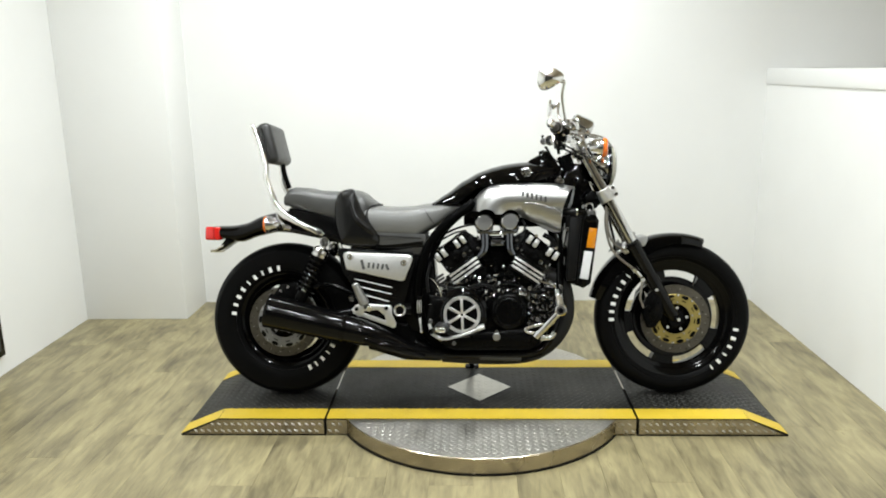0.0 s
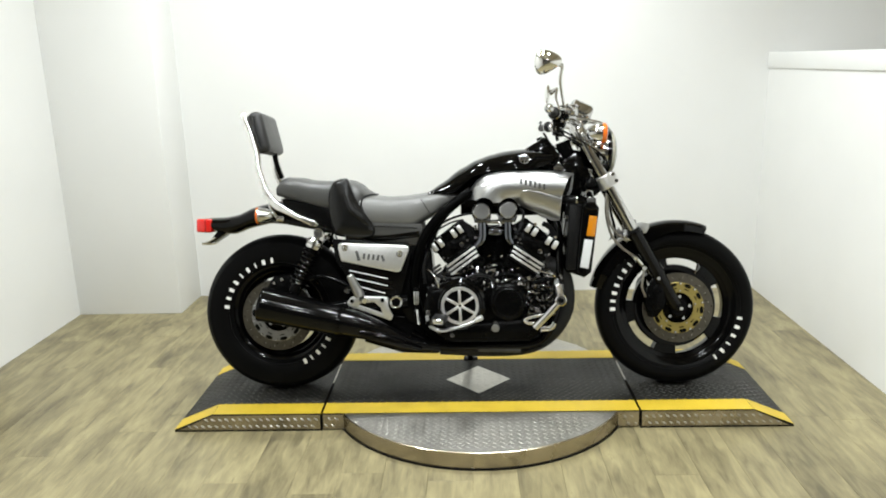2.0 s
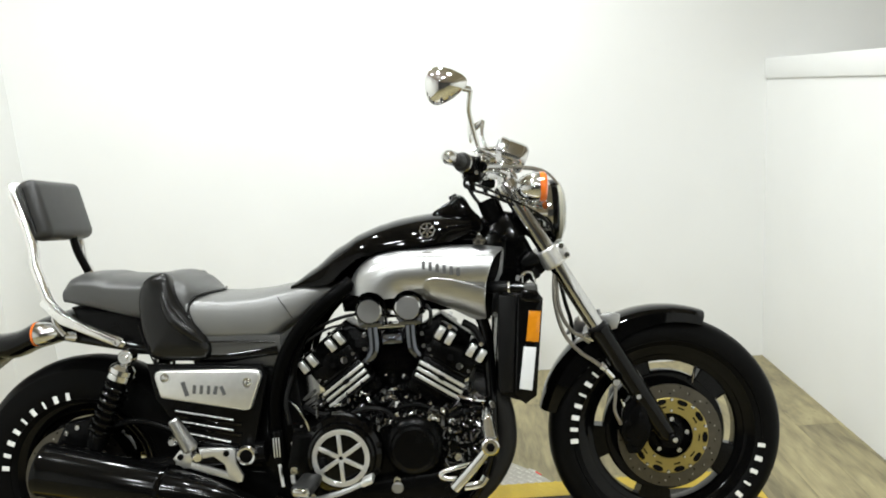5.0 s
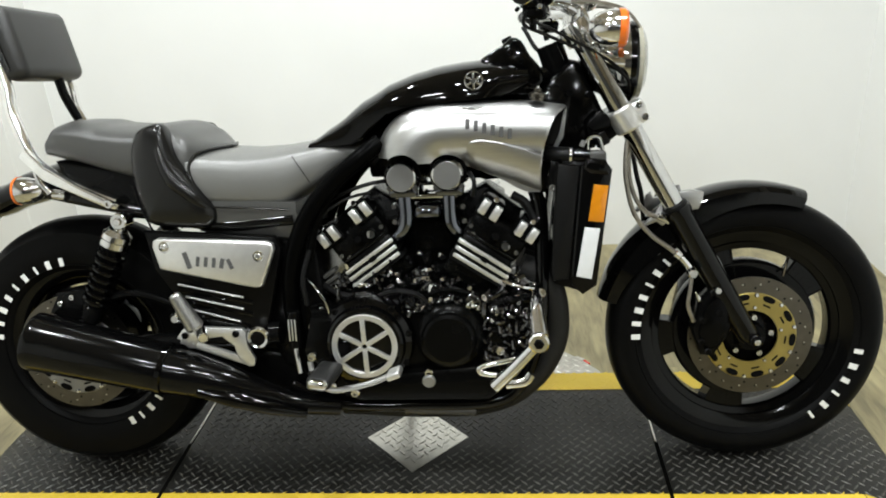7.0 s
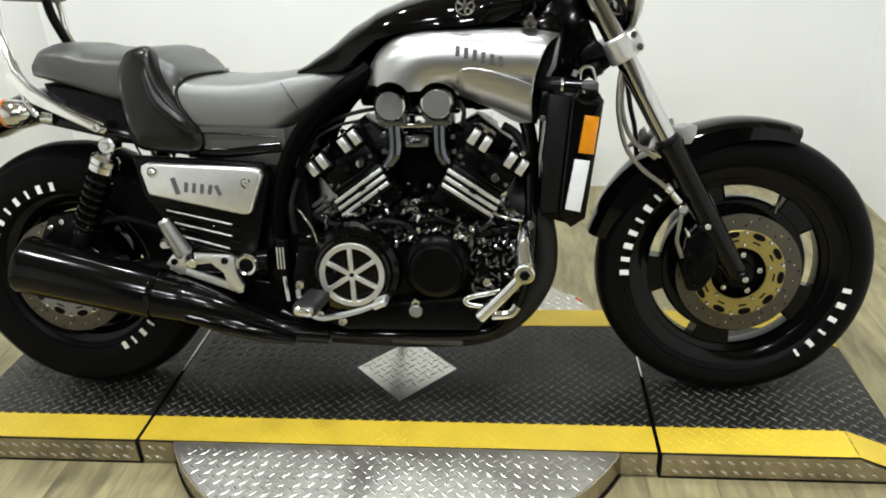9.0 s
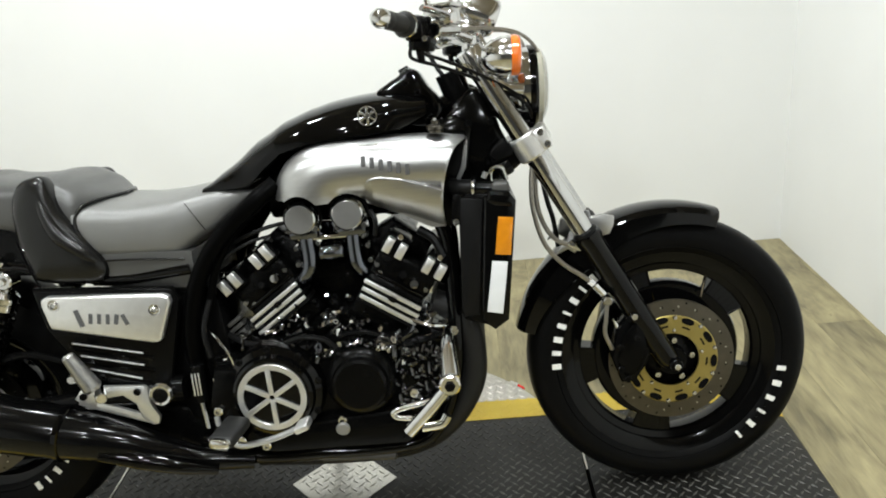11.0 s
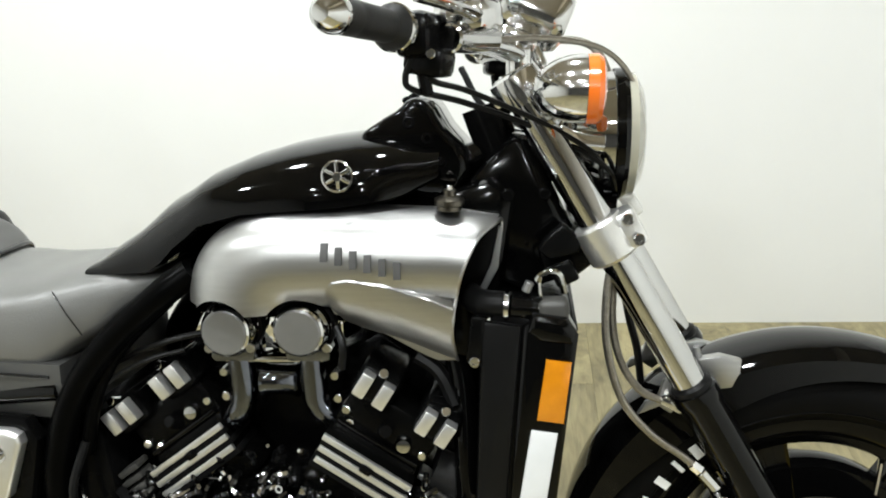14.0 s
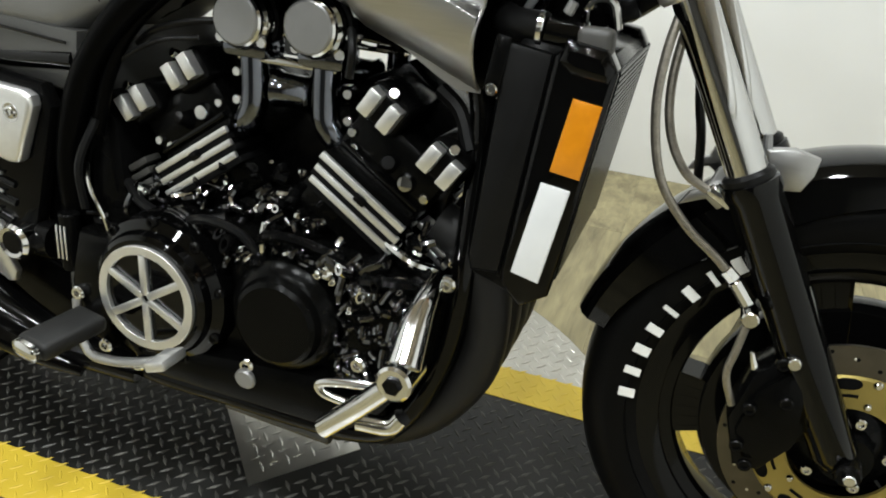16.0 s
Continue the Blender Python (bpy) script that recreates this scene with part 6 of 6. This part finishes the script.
# Invented short glossy tubes, added so the case sparkles.
for k in range(190):
    x, z = (rng.uniform(-0.13, 0.27), rng.uniform(0.41, 0.5)) if k < 130 else (rng.uniform(0.19, 0.285), rng.uniform(0.31, 0.43))
    if math.hypot(x + 0.068, z - 0.358) < 0.108 or math.hypot(x - 0.115, z - 0.366) < 0.078:
        continue
    y = -0.172 if z < 0.455 else -0.115 - 0.3 * (0.5 - z)
    if k >= 130:
        y = -0.189
    a, n = rng.uniform(0, math.pi), rng.uniform(0.006, 0.022)
    dx, dz = n * math.cos(a), n * math.sin(a)
    part("fitting", tube([(x - dx, y + 0.008, z - dz), (x, y - rng.uniform(0, 0.012), z + rng.uniform(-0.004, 0.004)), (x + dx, y + 0.006, z + dz)], rng.uniform(0.0025, 0.0065), 8, 3), WET_BLACK if k % 5 or k >= 130 else CHROME, crank)
bolts([(0.066, -0.188, 0.285), (0.225, -0.192, 0.335), (-0.15, -0.2, 0.26), (-0.1, -0.197, 0.243), (-0.19, -0.2, 0.33)], crank, BIG_BOLT)
part("drain_boss", rod((0.066, -0.185, 0.268), (0.066, -0.2, 0.266), 0.015, seg=18), CARB, crank)
for x, z, w in ((-0.158, 0.482, 0.035), (0.272, 0.474, 0.04)):
    for k in range(3):
        part("coolant_joint", box((w, 0.03, 0.009), (x + 0.004 * k, -0.1, z - 0.014 * k + 0.014), 0.002, Euler((0, math.radians(-34 if x < 0 else 36), 0)).to_matrix()), ALU if x > 0 else GREY_RUBBER, crank)
sensor = part("brake_switch", rod((-0.235, -0.165, 0.425), (-0.235, -0.165, 0.34), 0.015, 0.014, 14), SATIN, bike, "black brake light switch")
for k in range(3):
    part("switch_rib", box((0.003, 0.002, 0.05), (-0.243 + 0.007 * k, -0.181, 0.385), 0.0006), ALU_BRIGHT, sensor)
part("switch_rod", rod((-0.235, -0.165, 0.34), (-0.228, -0.172, 0.28), 0.006, seg=8), CHROME, sensor)

# --- radiator ---
rad = part("radiator", prism([(0.362, 0.735), (0.37, 0.745), (0.452, 0.728), (0.462, 0.716), (0.43, 0.475), (0.402, 0.455), (0.345, 0.474), (0.338, 0.49)], -0.165, 0.165, 0.006), SATIN, bike, "black radiator with side shrouds")
for sy in (-1, 1):
    shroud = part("radiator_shroud", prism([(0.402, 0.728), (0.413, 0.738), (0.455, 0.729), (0.466, 0.718), (0.434, 0.472), (0.404, 0.452), (0.378, 0.476), (0.38, 0.5)], sy * 0.165, sy * 0.178, 0.006, seg=4), GLOSS, rad, "gloss black radiator side shroud")
    part("shroud_cap", prism([(0.404, 0.722), (0.412, 0.745), (0.452, 0.739), (0.464, 0.72), (0.46, 0.705), (0.42, 0.71)], sy * 0.13, sy * 0.182, 0.01, seg=4), GLOSS, shroud, "rounded gloss black shroud top")
    part("amber_reflector", prism([(0.4275, 0.69), (0.4575, 0.686), (0.4475, 0.609), (0.4155, 0.613)], sy * 0.178, sy * 0.1835, 0.002), AMBER, shroud, "amber reflector")
    part("pale_reflector", prism([(0.4085, 0.6), (0.4405, 0.596), (0.4225, 0.487), (0.3905, 0.494)], sy * 0.178, sy * 0.1825, 0.002), PALE, shroud, "pale silver plate")
    part("side_tank", prism([(0.352, 0.735), (0.4, 0.728), (0.375, 0.485), (0.343, 0.482), (0.338, 0.5)], sy * 0.165, sy * 0.173, 0.006), HOSE if sy < 0 else SATIN, rad)
bm = bmesh.new()
for k in range(34):
    z = 0.485 + 0.007 * k
    x = 0.433 + (z - 0.475) / 0.24 * 0.031
    box((0.004, 0.3, 0.0035), (x, 0, z), bm=bm)
tagged(part("radiator_core", bm, MATT, rad, "fine radiator fins"), kind="stuff")
part("guard_edge", tube([(0.462, -0.16, 0.715), (0.448, -0.16, 0.6), (0.431, -0.16, 0.475)], 0.003, 8), HOSE, rad)
hose = part("coolant_hose", tube([(0.335, -0.12, 0.752), (0.35, -0.145, 0.75), (0.385, -0.155, 0.749)], 0.0165, 16), HOSE, bike, "black coolant hose")
part("hose_clamp", lathe([(0.017, 0), (0.0182, 0.001), (0.0182, 0.006), (0.017, 0.007)], (0.378, -0.155, 0.749), (0.41, -0.155, 0.748), 20), CHROME, hose)
part("clamp_screw", rod((0.405, -0.157, 0.766), (0.41, -0.157, 0.778), 0.0055, seg=8), CARB, hose)
part("neck_pipe", rod((0.385, -0.155, 0.748), (0.425, -0.155, 0.744), 0.0145, seg=16), GLOSS, hose)
part("radiator_neck", box((0.036, 0.034, 0.04), (0.437, -0.155, 0.737), 0.007, seg=3), GREY_RUBBER, rad, "black radiator neck")
part("overflow_clip", tube([(0.42, -0.125, 0.75), (0.419, -0.13, 0.772), (0.428, -0.13, 0.782), (0.444, -0.128, 0.78), (0.452, -0.122, 0.755)], 0.0048, 10), FORK_CHROME, rad, "bright wire clip")
part("mount_bracket", box((0.018, 0.008, 0.06), (0.345, -0.17, 0.71), 0.003, Euler((0, math.radians(8), 0)).to_matrix()), SATIN, rad)
bolts([(0.343, -0.175, 0.685)], rad)
bolts([(0.318, -0.166, 0.456), (0.264, -0.172, 0.444)], crank, BIG_BOLT)

# --- foot controls ---
fp = part("rider_peg", box((0.052, 0.095, 0.024), (-0.144, -0.28, 0.318), 0.009, Euler((0.05, 0.1, -0.12)).to_matrix(), 3), GRIP, bike, "rubber rider's footpeg")
part("peg_end", box((0.042, 0.012, 0.022), (-0.148, -0.333, 0.318), 0.009, Euler((0.05, 0.1, -0.12)).to_matrix(), 3), CHROME, fp, "chrome peg end")
part("peg_mount", tube([(-0.17, -0.16, 0.3), (-0.19, -0.2, 0.29), (-0.175, -0.235, 0.3)], 0.013), CHROME, fp)
pedal = part("brake_pedal", tube([(-0.195, -0.205, 0.32), (-0.185, -0.215, 0.285), (-0.145, -0.24, 0.268), (-0.1, -0.255, 0.277), (-0.05, -0.262, 0.292), (-0.01, -0.264, 0.308)], 0.0065, 12, flat=0.7), ALU, bike, "bright brake pedal")
part("pedal_pad", box((0.03, 0.045, 0.014), (0.003, -0.272, 0.317), 0.004, Euler((0, math.radians(-20), 0)).to_matrix()), ALU_BRIGHT, pedal, "ribbed pedal pad")
part("pedal_link", rod((-0.19, -0.19, 0.33), (-0.19, -0.19, 0.4), 0.006, seg=8), CHROME, pedal)
hw0 = part("highway_peg", tube([(0.305, -0.17, 0.46), (0.304, -0.2, 0.445), (0.303, -0.225, 0.425), (0.306, -0.262, 0.39)], (0.009, 0.014, 0.018, 0.02), 16), CHROME, bike, "chrome highway footpeg bracket")
part("peg_joint", rod((0.305, -0.288, 0.382), (0.305, -0.238, 0.382), 0.021, seg=20), CHROME, hw0)
part("joint_bolt", rod((0.305, -0.293, 0.382), (0.305, -0.283, 0.382), 0.011, seg=6), SATIN, hw0)
part("peg_bar", tube([(0.302, -0.268, 0.376), (0.258, -0.262, 0.326), (0.212, -0.254, 0.277)], (0.0125, 0.0135, 0.0135), 16), CHROME, hw0, "chrome peg bar")
part("peg_loop", tube([(0.29, -0.2, 0.325), (0.25, -0.205, 0.318), (0.2, -0.205, 0.308), (0.178, -0.205, 0.299), (0.185, -0.205, 0.288), (0.215, -0.205, 0.284)], 0.0068, 12), CHROME, hw0)
part("peg_bar", tube([(0.29, -0.204, 0.285), (0.275, -0.206, 0.268), (0.235, -0.208, 0.264)], 0.012, 14), CHROME, hw0)

# the tail and side covers sit a little further back
for ob in bike.children:
    kind = ob.name.split(".")[0]
    if kind in ("rear_fender", "tail_light", "plate_bracket", "rear_indicator", "sissy_bar", "backrest_pad"):
        ob.location.x -= 0.009
    elif kind == "side_cover":
        ob.location = (-0.014, 0, -0.003)

# ---- floor planks ----
PLANK_W, PLANK_L = 0.152, 1.22
plank_mesh = done(box((PLANK_W - 0.0006, PLANK_L - 0.0006, 0.004), (0, 0, 0), 0.0004, seg=1))
plank_mesh.materials.append(PLANK)
floor_ob = bpy.data.objects["floor"]
rng = random.Random(4)
for i in range(int((RIGHT - LEFT) / PLANK_W) + 2):
    y = REAR - rng.random() * PLANK_L
    while y < BACK - 0.03:
        ob = part("plank", plank_mesh, PLANK, floor_ob)
        y0, y1 = max(y, REAR), min(y + PLANK_L, BACK)
        ob.location = (LEFT + (i + 0.2) * PLANK_W, (y0 + y1) / 2, -0.002)
        ob.scale = (1, max(0.02, (y1 - y0) / PLANK_L), 1)
        y += PLANK_L
